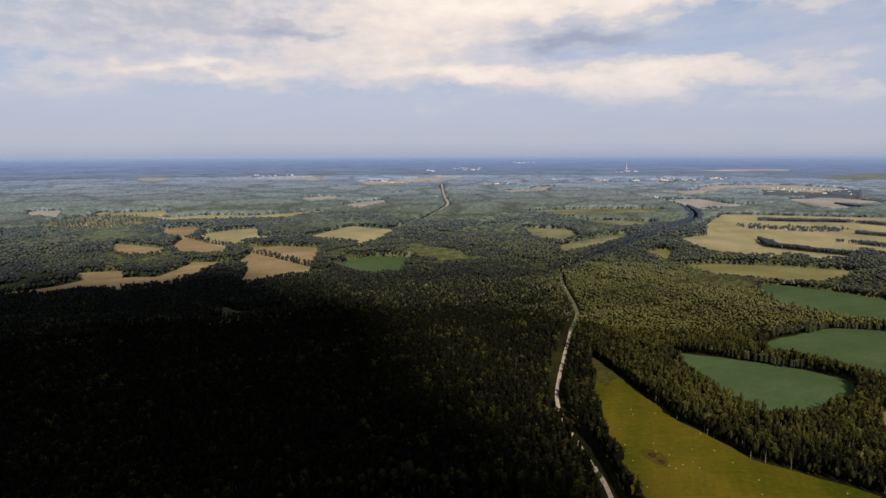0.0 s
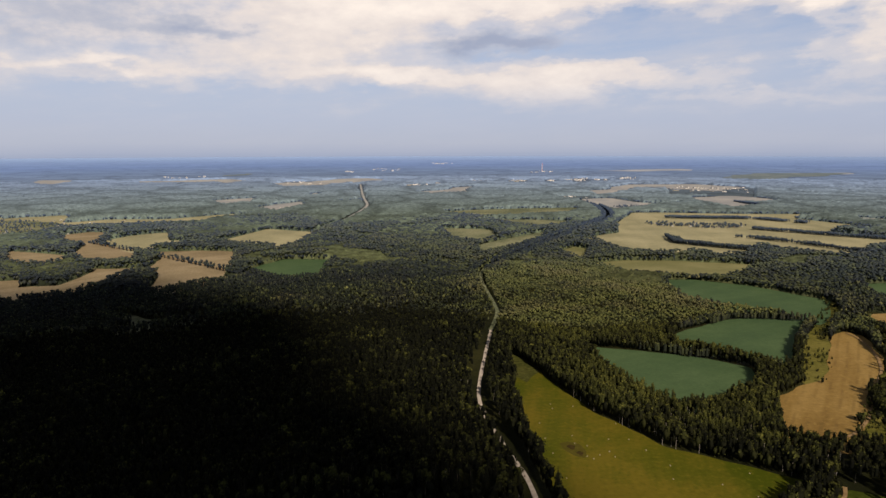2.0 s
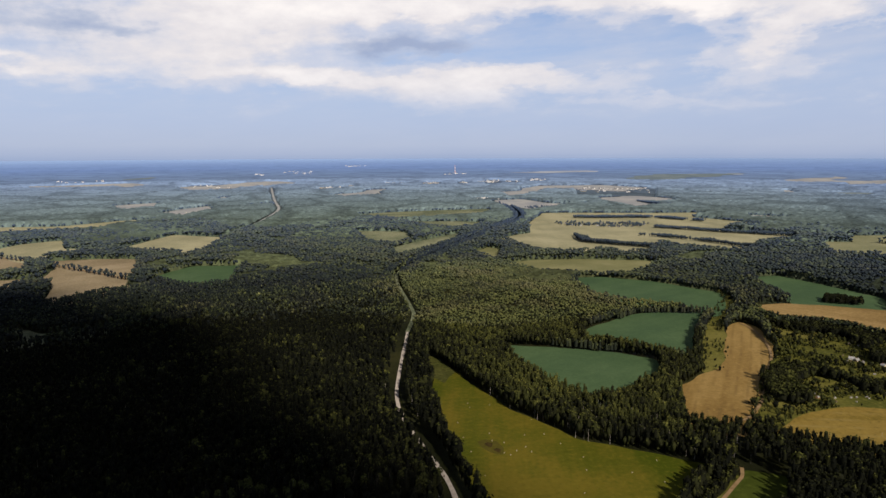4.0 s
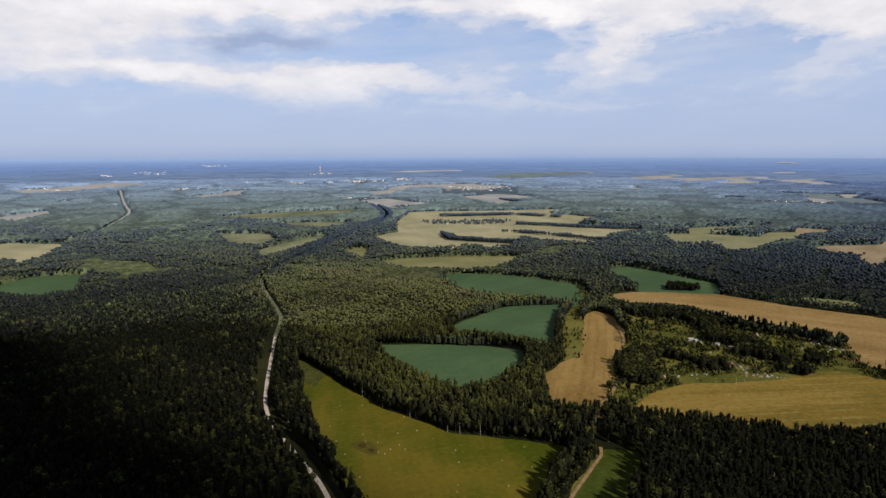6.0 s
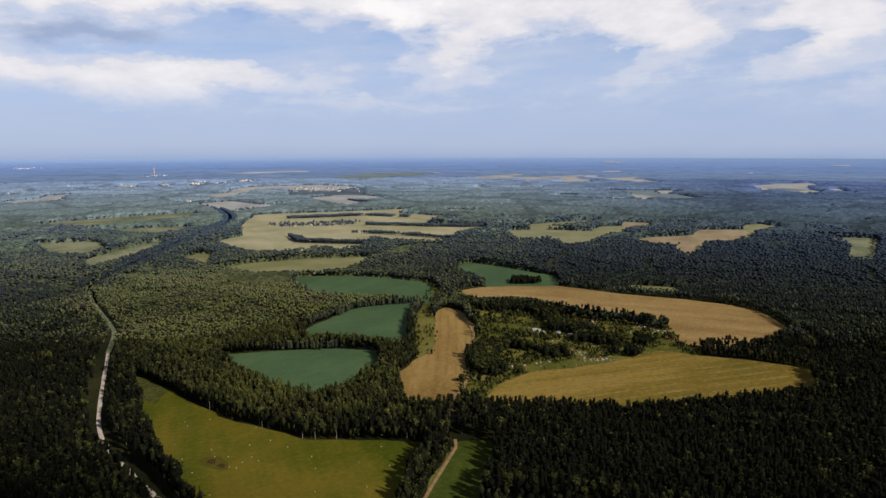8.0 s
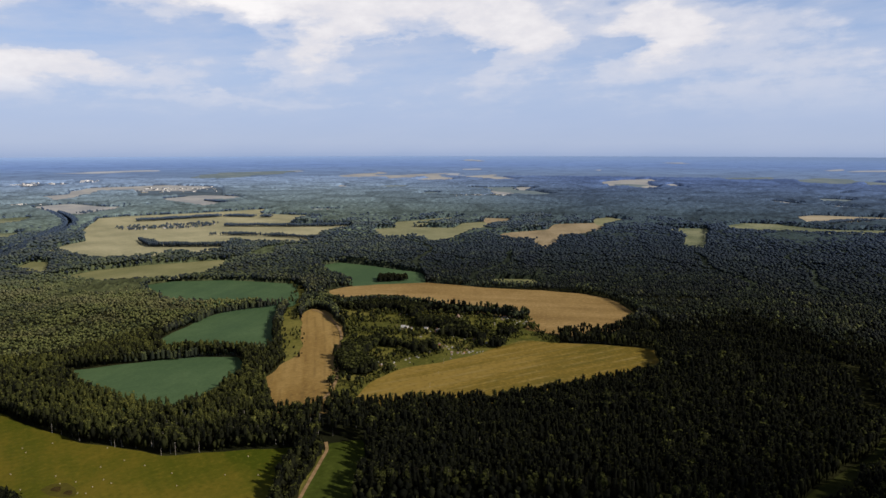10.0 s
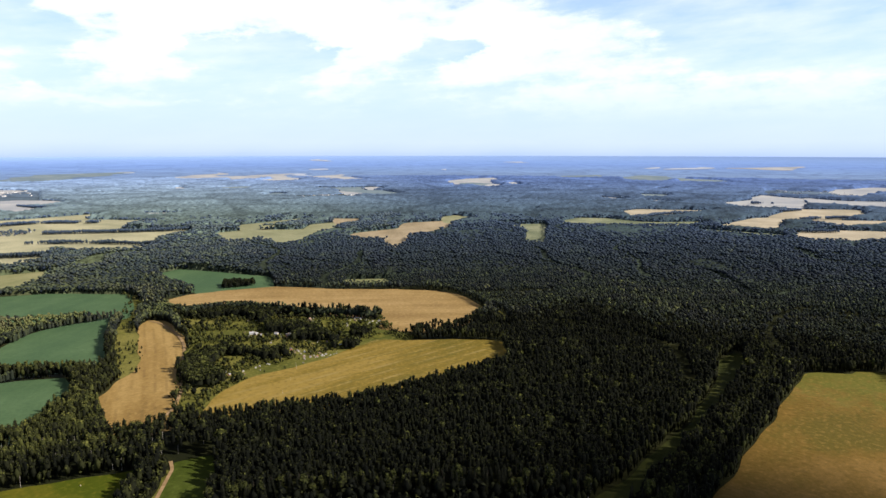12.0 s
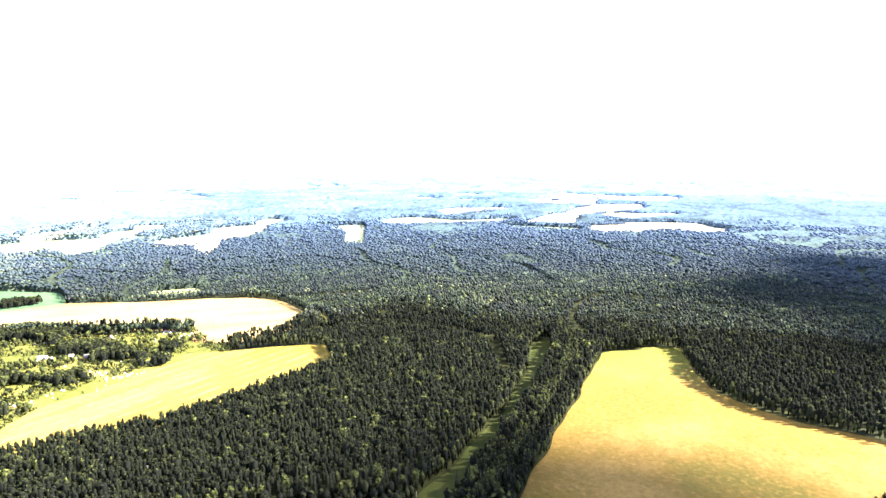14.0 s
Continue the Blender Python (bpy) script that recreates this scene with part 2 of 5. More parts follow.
M_PALE = field_material("pale_meadow", (0.222, 0.218, 0.136), (0.280, 0.270, 0.168), (0.340, 0.322, 0.206), 80, 0.4, 0.6, 20, speckle=0.2)
M_OLIVE = field_material("olive_meadow", (0.150, 0.158, 0.088), (0.190, 0.195, 0.110), (0.235, 0.232, 0.138), 80, 0.4, 0.6, 20, speckle=0.2)
M_LIME = field_material("lime_green_meadow", (0.130, 0.136, 0.062), (0.168, 0.170, 0.080), (0.212, 0.206, 0.104), 10, 0.5, 0.6, 18)
M_TAN = field_material("tan_stubble", (0.175, 0.142, 0.088), (0.235, 0.190, 0.118), (0.290, 0.238, 0.155), 35, 0.6, 0.6, 16, speckle=0.25)
# far fields: the haze of distance is put into these base colours
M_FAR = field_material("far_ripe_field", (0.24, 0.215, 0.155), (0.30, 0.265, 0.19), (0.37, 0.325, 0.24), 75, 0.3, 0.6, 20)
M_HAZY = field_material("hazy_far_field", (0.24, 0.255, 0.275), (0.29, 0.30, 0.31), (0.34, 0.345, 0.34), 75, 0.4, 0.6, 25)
# ride grass: the tree belt's shade is darkened into its colour
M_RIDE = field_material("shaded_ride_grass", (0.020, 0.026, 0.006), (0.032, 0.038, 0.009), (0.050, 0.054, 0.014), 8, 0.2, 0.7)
M_GRASS_ROUGH = field_material("weedy_grass", (0.026, 0.034, 0.008), (0.044, 0.050, 0.012), (0.070, 0.070, 0.020), 10, 0.1, 0.7, speckle=0.6)
M_SCRUB = field_material("bushy_meadow", (0.090, 0.108, 0.066), (0.142, 0.160, 0.096), (0.205, 0.214, 0.132), 60, 0.1, 0.9, speckle=0.5)
# furthest fields and pastures, tinted bluer still for haze
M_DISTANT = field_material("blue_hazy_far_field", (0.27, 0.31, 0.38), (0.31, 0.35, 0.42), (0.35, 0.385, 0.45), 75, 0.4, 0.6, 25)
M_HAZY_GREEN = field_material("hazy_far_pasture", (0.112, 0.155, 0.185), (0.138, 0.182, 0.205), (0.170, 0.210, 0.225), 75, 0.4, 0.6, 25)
M_WORN = field_material("worn_meadow", (0.045, 0.046, 0.007), (0.062, 0.056, 0.009), (0.080, 0.068, 0.012), 0, 0.0)
M_SOIL = field_material("bare_damp_soil", (0.018, 0.013, 0.005), (0.032, 0.022, 0.007), (0.055, 0.040, 0.010), 0, 0.0)
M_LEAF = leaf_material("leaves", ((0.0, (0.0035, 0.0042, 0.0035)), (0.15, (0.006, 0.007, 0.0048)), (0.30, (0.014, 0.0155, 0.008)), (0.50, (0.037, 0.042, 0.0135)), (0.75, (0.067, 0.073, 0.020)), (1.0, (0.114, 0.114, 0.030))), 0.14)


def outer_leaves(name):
    """Leaves of the outer woods: distance haze is mixed into the colour, paler and bluer further out."""
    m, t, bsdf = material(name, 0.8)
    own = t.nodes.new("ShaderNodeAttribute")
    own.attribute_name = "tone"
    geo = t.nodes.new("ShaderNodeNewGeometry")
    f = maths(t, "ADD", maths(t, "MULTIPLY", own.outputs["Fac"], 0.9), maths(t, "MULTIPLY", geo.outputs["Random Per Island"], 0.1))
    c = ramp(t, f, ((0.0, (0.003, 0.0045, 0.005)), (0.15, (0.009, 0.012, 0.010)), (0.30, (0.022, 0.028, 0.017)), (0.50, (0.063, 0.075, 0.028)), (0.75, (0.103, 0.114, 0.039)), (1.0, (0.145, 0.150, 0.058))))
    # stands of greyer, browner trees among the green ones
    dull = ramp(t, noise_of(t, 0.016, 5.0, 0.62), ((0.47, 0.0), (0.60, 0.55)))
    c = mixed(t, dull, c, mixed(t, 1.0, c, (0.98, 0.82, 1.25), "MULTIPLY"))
    # haze share by distance, blended into the leaf colour as pale blue
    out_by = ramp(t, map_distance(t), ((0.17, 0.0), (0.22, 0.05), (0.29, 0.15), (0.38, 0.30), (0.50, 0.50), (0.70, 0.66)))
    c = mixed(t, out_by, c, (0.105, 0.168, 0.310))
    link(t, c, bsdf.inputs["Base Color"])
    return m


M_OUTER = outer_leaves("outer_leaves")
M_BARK = plain_material("pale_birch_bark", (0.20, 0.185, 0.16), (0.36, 0.34, 0.31), 1.2)
M_ROAD = plain_material("pale_gravel_road", (0.34, 0.30, 0.265), (0.50, 0.455, 0.41), 0.3)
M_TRACK = plain_material("sandy_track", (0.17, 0.115, 0.055), (0.29, 0.20, 0.11), 0.25)
M_BALE = plain_material("baled_hay", (0.20, 0.18, 0.10), (0.34, 0.30, 0.19), 2.5)
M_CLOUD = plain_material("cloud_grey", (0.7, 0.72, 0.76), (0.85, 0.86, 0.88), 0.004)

# ---- the lie of the land ----
NEAR = 2200.0
REACH = 2650.0


def land(x, y):
    """The place on the land that lies on a bearing at a map distance: level out to 2.2 km, then drawn in along the
    camera's sight lines, which lifts it to a far rim.
    """
    d = np.hypot(x, y)
    far = NEAR + REACH * (1 - np.exp(-np.maximum(d - NEAR, 0) / REACH))
    # scaling towards the eye, shaped to fit the camera's view
    s = np.where(d > NEAR, far / np.maximum(d, 1), 1.0)
    return x * s, y * s, EYE * (1 - s), s


def rough(x, y, size, seed=0.0):
    """Smooth wandering values between about -1 and 1, over lengths of about that size."""
    a, b = x / size * 3.1, y / size * 3.1
    return (np.sin(a * 1.0 + b * 0.6 + seed) + np.sin(a * -0.7 + b * 1.3 + seed * 2.1) + np.sin(a * 1.9 + b * 1.1 + seed * 0.7) * 0.6
            + np.sin(a * -1.3 + b * 2.3 + seed * 1.7) * 0.5) / 3.1


def mesh_object(name, verts, faces, mat, smooth=False):
    me = bpy.data.meshes.new(name)
    me.from_pydata([tuple(v) for v in verts], [], faces)
    me.materials.append(mat)
    if smooth:
        me.polygons.foreach_set("use_smooth", [True] * len(me.polygons))
    return new(name, me)


def part(name, bm, mat, parent, label=""):
    me = bpy.data.meshes.new(name)
    bm.to_mesh(me)
    bm.free()
    me.materials.append(mat)
    ob = new(name, me)
    ob.parent = parent
    return tagged(ob, label) if label else ob


def ring_sheet(name, radii, mat, steps=240, lift=0.0):
    """A round sheet of land between map distances."""
    angles = np.linspace(0, 2 * np.pi, steps, endpoint=False)
    verts, faces = [], []
    for r in radii:
        x, y, z, _ = land(np.sin(angles) * r, np.cos(angles) * r)
        verts += list(zip(x, y, z + lift))
    for i in range(len(radii) - 1):
        for k in range(steps):
            n = (k + 1) % steps
            faces.append((i * steps + k, i * steps + n, (i + 1) * steps + n, (i + 1) * steps + k))
    ob = mesh_object(name, verts, faces, mat, True)
    at = np.array([(math.sin(a) * r, math.cos(a) * r, 0.0) for r in radii for a in angles], np.float32)
    ob.data.attributes.new("place", "FLOAT_VECTOR", "POINT").data.foreach_set("vector", at.ravel())
    return ob


def far_woods_material(name, relief=4.0, lift=1.0):
    """Wooded country: fine crowns and even-aged stands with dark rides and shaded edges painted between them; blue haze
    is put into the colour with distance. It follows the map places.
    """
    m, t, bsdf = material(name, 1.0)
    at = t.nodes.new("ShaderNodeAttribute")
    at.attribute_name = "place"

    def over(scale, detail, grain):
        n = node(t, "ShaderNodeTexNoise", Scale=scale, Detail=detail, Roughness=grain)
        link(t, at.outputs["Vector"], n.inputs["Vector"])
        return n

    fine, broad, bend = over(0.055, 6.0, 0.68).outputs[0], over(0.0016, 5.0, 0.6).outputs[0], over(0.004, 3.0, 0.5)
    moved = t.nodes.new("ShaderNodeVectorMath")
    moved.operation = "MULTIPLY_ADD"
    link(t, bend.outputs["Color"], moved.inputs[0])
    moved.inputs[1].default_value = (140, 140, 0)
    link(t, at.outputs["Vector"], moved.inputs[2])
    cell, rides = [node(t, "ShaderNodeTexVoronoi", Scale=0.0034) for _ in range(2)]
    rides.feature = "DISTANCE_TO_EDGE"
    for n in (cell, rides):
        link(t, moved.outputs[0], n.inputs["Vector"])
    red = t.nodes.new("ShaderNodeSeparateXYZ")
    link(t, cell.outputs["Color"], red.inputs[0])
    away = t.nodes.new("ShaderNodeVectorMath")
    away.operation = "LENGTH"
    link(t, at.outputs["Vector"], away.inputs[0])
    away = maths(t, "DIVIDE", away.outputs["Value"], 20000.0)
    # distance haze as base colour: green close by, hazy blue far out
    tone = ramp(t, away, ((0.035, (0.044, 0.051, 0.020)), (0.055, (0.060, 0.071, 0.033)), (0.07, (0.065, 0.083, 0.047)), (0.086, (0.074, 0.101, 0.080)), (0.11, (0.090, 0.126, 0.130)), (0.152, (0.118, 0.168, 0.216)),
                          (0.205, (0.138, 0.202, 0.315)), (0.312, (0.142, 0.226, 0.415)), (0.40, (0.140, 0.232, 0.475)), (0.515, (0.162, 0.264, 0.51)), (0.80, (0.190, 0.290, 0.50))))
    # crowns lighter, the shaded gaps between them darker, all in the colour
    crown_tone = ramp(t, fine, ((0.34, 0.35), (0.46, 0.80), (0.56, 1.12), (0.70, 1.9)))
    stand_tone = maths(t, "ADD", maths(t, "MULTIPLY", red.outputs[0], 0.22), ramp(t, broad, ((0.3, 0.72), (0.7, 1.02))))
    # dark lines for rides and for the shade on stand edges
    edge_shade = ramp(t, rides.outputs["Distance"], ((0.02, 0.66), (0.10, 1.0)))
    # contrast fades with distance, as haze would fade it
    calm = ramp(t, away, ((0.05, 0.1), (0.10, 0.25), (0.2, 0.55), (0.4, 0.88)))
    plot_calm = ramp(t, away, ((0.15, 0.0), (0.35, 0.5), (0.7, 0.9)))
    plots = mixed(t, plot_calm, maths(t, "MULTIPLY", stand_tone, edge_shade), (1.0, 1.0, 1.0))
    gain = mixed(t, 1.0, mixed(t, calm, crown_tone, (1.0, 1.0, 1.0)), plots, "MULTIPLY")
    own = t.nodes.new("ShaderNodeAttribute")
    own.attribute_name = "tone"
    tone = mixed(t, 1.0, mixed(t, 1.0, tone, gain, "MULTIPLY"), (lift, lift, lift), "MULTIPLY")
    if relief:
        # low tone values turn the colour darker and bluer
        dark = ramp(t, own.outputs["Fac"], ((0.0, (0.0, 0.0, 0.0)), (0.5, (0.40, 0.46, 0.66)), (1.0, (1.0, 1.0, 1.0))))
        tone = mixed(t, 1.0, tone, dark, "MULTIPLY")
        bumped(t, bsdf, fine, 0.5, relief)
    link(t, tone, bsdf.inputs["Base Color"])
    return m


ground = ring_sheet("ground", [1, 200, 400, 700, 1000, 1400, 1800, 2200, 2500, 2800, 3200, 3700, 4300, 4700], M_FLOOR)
middle = bmesh.new()
middle.from_mesh(ground.data)
bmesh.ops.holes_fill(middle, edges=[e for e in middle.edges if e.is_boundary and e.verts[0].co.length < 2], sides=0)
bmesh.ops.recalc_face_normals(middle, faces=middle.faces)
middle.to_mesh(ground.data)
middle.free()
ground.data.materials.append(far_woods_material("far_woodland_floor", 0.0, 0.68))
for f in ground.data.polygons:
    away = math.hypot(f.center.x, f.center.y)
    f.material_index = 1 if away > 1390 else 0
tagged(ground, "dark grassy woodland floor under dense mixed forest", "ground", kind="structure")


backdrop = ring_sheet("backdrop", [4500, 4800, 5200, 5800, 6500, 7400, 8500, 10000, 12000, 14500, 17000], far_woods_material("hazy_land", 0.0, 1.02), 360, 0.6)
tagged(backdrop, "blue hazy wooded plain far off, reaching the horizon", "distance", kind="structure")

# ---- fields ----
FIELDS = []


def softened(points, wobble):
    """The outline rounded by cutting its corners, with small bays and spurs."""
    p = np.array(points, float)
    far = np.hypot(*p.mean(0)) > 1400
    for k in (0.1,) if far else (0.1, 0.22):
        q = np.roll(p, -1, axis=0)
        p = np.stack([p * (1 - k) + q * k, p * k + q * (1 - k)], 1).reshape(-1, 2)
    if far:
        q = np.roll(p, -1, axis=0)
        p = np.stack([p, p * 0.67 + q * 0.33, p * 0.33 + q * 0.67], 1).reshape(-1, 2)
    q = np.roll(p, -1, axis=0)
    p = np.stack([p, (p + q) / 2], 1).reshape(-1, 2)
    d = np.hypot(*p.mean(0))
    wide = 160 if far else 45
    if d > 2700:
        q = np.roll(p, -1, axis=0)
        p, wide, wobble = np.stack([p, (p + q) / 2], 1).reshape(-1, 2), d * 0.09, d * 0.016
    return p + wobble * np.stack([rough(p[:, 0], p[:, 1], wide, 1.0), rough(p[:, 0], p[:, 1], wide, 5.0)], 1)


def field(name, label, mat, points, lift=0.25, wobble=3.0):
    p = softened(points, wobble)
    x, y, z, s = land(p[:, 0], p[:, 1])
    bm = bmesh.new()
    vs = [bm.verts.new((a, b, c + lift + 0.005 * len(FIELDS) + 4.0 * (1 - e))) for a, b, c, e in zip(x, y, z, s)]
    face = bm.faces.new(vs)
    bmesh.ops.triangulate(bm, faces=[face])
    bmesh.ops.recalc_face_normals(bm, faces=bm.faces)
    if sum(f.normal.z for f in bm.faces) < 0:
        bmesh.ops.reverse_faces(bm, faces=bm.faces)
    me = bpy.data.meshes.new(name)
    bm.to_mesh(me)
    bm.free()
    me.materials.append(mat)
    ob = new(name, me)
    FIELDS.append(p)
    return tagged(ob, label, "field", kind="structure")


field("grass_clearing", "rough green grass among trees", M_GRASS, [(561, 684), (548, 632), (590, 614), (606, 570), (616, 507), (635, 465), (643, 430), (662, 423), (626, 388), (612, 347), (578, 339), (518, 358), (420, 392), (338, 372), (316, 383), (370, 442), (413, 482), (473, 539), (519, 599)], 0.15, 3.0)
field("grass_clearing", "rough green grass among trees", M_GRASS, [(-282, 765), (-246, 794), (-185, 815), (-224, 771), (-270, 750)], 0.15, 3.0)
field("grass_clearing", "rough green grass among trees", M_GRASS, [(602, 809), (608, 781), (558, 713), (509, 663), (456, 592), (426, 543), (396, 513), (372, 500), (375, 517), (405, 563), (453, 623), (513, 693), (555, 745)], 0.15, 3.0)
field("grass_clearing", "rough green grass among trees", M_GRASS, [(270, 336), (274, 331), (228, 290), (193, 263), (190, 268), (223, 296), (246, 315)], 0.15, 3.0)
field("grass_clearing", "rough green grass among trees", M_GRASS, [(763, 325), (755, 309), (697, 268), (694, 274), (720, 298)], 0.15, 3.0)
field("hay_meadow", "mown yellow-green hay meadow dotted with bales", M_HAY, [(142, 620), (153, 574), (162, 517), (171, 473), (188, 434), (199, 409), (223, 387), (246, 367), (263, 352), (240, 331), (216, 309), (167, 260), (115, 258), (109, 323), (109, 344), (109, 387), (109, 429), (117, 497)], 0.3, 3.0)
field("crop_field", "even blue-green crop field between woods", M_CROP, [(221, 641), (257, 623), (283, 610), (313, 593), (353, 554), (321, 500), (290, 478), (255, 457), (234, 461), (225, 484), (215, 521), (211, 566)], 0.3, 3.0)
field("crop_field", "even blue-green crop field between woods", M_CROP, [(330, 674), (363, 689), (410, 720), (461, 724), (510, 697), (443, 625), (382, 544), (361, 565), (337, 591), (311, 614)], 0.3, 3.0)
field("crop_field", "even blue-green crop field between woods", M_CROP, [(454, 962), (501, 955), (561, 898), (581, 852), (610, 793), (530, 696), (508, 683), (480, 728), (441, 775), (419, 831)], 0.3, 3.0)
field("crop_field", "even blue-green crop field between woods", M_CROP, [(723, 895), (778, 891), (786, 820), (794, 749), (796, 717), (725, 639), (676, 681), (648, 717), (657, 733), (673, 791)], 0.3, 3.0)
field("crop_field", "even blue-green crop field between woods", M_CROP, [(-196, 1117), (-180, 1173), (-142, 1233), (-53, 1217), (-60, 1168), (-71, 1028), (-131, 1021)], 0.3, 3.0)
field("wheat_field", "long ripe golden wheat field bordered by woods", M_WHEAT_LONG, [(586, 719), (644, 725), (690, 695), (741, 653), (755, 603), (769, 556), (800, 498), (820, 439), (819, 395), (768, 344), (760, 327), (715, 319), (662, 317), (641, 323), (620, 348), (612, 378), (610, 395), (664, 427), (650, 435), (641, 470), (620, 510), (613, 577), (599, 624), (555, 640)], 0.3, 3.0)
field("wheat_field", "ripe golden wheat field with wheel tracks", M_WHEAT, [(503, 648), (521, 656), (528, 639), (514, 603), (484, 553), (448, 515), (404, 477), (379, 440), (318, 382), (295, 391), (280, 404), (316, 462), (326, 481), (360, 501), (393, 515), (421, 544), (458, 598)], 0.3, 3.0)
field("stubble_field", "mown yellow stubble field beside the village", M_STUBBLE, [(327, 374), (390, 409), (432, 407), (495, 384), (554, 378), (574, 378), (595, 336), (622, 292), (633, 255), (560, 219), (496, 252), (422, 288), (386, 316), (354, 346), (335, 363)], 0.3, 3.0)
field("pasture", "fresh green pasture beside a sandy track", M_BRIGHT, [(281, 338), (302, 324), (258, 283), (235, 266), (177, 218), (163, 252), (218, 290), (271, 330)], 0.3, 3.0)
field("rough_meadow", "dry brownish meadow ringed by forest", M_ROUGH, [(657, -23), (671, -35), (675, -60), (690, -67), (694, -99), (657, -106), (610, -104), (563, -116), (528, -141), (483, -227), (386, -185), (282, 44), (350, 31), (408, 23), (468, 11), (531, -1)], 0.3, 3.0)
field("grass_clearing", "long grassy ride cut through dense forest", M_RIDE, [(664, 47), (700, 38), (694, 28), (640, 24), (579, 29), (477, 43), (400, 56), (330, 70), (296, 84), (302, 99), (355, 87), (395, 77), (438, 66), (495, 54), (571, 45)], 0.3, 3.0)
field("wheat_field", "ripe tan field far off among woods", M_TAN, [(1219, 880), (1307, 907), (1431, 865), (1548, 914), (1665, 826), (1503, 750), (1371, 732), (1299, 752), (1201, 706), (1097, 671), (1151, 734), (1232, 767), (1205, 750), (1169, 797)], 0.3, 5.0)
field("meadow", "pale yellow-green meadow far off among woods", M_OLIVE, [(1162, 1204), (1230, 1183), (1306, 1066), (1406, 1112), (1486, 1084), (1483, 1039), (1293, 974), (1219, 963), (1124, 917), (1061, 909), (1043, 922), (1092, 975), (1057, 999), (1007, 1026)], 0.3, 5.0)
field("meadow", "pale yellow-green meadow far off among woods", M_OLIVE, [(1274, 1277), (1395, 1257), (1529, 1230), (1508, 1190), (1329, 1140), (1206, 1169)], 0.3, 5.0)
field("wheat_field", "ripe tan field far off among woods", M_TAN, [(1549, 1159), (1587, 1077), (1452, 1000), (1417, 1042)], 0.3, 5.0)
field("meadow", "pale yellow-green meadow far off among woods", M_OLIVE, [(1729, 902), (1797, 884), (1758, 801), (1587, 781), (1594, 818)], 0.3, 5.0)
field("meadow", "pale yellow-green meadow far off among woods", M_SCRUB, [(1636, 689), (1663, 620), (1709, 564), (1294, 433), (1285, 479), (1491, 542), (1526, 568)], 0.3, 5.0)
field("meadow", "bright yellow-green meadow strip between woods", M_LIME, [(825, 599), (865, 545), (839, 521), (803, 571)], 0.3, 3.0)
field("meadow", "bright yellow-green meadow strip between woods", M_LIME, [(371, 1254), (426, 1316), (448, 1282), (381, 1124)], 0.3, 3.0)
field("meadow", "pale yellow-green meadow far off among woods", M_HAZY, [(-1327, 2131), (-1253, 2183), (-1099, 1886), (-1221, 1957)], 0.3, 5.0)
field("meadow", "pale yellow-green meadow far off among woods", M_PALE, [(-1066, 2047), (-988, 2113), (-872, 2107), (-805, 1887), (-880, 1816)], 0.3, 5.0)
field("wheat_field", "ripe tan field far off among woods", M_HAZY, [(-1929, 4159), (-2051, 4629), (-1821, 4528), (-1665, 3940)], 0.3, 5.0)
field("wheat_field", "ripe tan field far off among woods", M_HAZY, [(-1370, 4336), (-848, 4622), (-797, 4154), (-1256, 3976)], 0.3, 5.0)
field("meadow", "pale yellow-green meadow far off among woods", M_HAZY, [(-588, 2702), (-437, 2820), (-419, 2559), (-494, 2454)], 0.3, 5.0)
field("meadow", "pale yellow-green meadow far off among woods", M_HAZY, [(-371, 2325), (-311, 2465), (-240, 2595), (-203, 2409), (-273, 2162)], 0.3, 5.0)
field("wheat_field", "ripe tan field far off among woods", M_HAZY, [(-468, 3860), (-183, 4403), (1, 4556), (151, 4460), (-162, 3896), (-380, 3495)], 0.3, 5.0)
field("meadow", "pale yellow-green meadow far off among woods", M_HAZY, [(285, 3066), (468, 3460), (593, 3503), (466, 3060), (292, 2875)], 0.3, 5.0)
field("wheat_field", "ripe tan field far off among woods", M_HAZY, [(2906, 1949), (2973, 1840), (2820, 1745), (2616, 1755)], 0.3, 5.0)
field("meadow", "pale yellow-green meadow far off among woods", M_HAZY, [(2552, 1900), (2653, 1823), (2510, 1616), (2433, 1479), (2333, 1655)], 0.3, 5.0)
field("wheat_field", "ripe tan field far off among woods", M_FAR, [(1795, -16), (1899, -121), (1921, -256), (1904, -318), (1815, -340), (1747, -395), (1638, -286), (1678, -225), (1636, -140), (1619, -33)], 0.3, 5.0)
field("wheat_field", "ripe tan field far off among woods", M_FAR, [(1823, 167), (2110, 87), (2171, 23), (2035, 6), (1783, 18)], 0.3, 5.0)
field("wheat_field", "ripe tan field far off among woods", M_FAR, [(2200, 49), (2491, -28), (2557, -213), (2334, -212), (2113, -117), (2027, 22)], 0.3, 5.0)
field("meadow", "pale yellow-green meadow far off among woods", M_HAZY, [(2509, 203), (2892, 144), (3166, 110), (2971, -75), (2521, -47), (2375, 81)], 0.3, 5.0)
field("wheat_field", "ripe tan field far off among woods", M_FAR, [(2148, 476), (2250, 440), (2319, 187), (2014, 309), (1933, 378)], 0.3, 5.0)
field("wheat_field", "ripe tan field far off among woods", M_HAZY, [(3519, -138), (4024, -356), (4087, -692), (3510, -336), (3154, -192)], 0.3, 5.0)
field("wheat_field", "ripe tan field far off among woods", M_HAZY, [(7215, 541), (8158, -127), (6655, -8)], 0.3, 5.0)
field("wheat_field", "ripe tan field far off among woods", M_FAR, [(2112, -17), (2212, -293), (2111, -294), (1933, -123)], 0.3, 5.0)
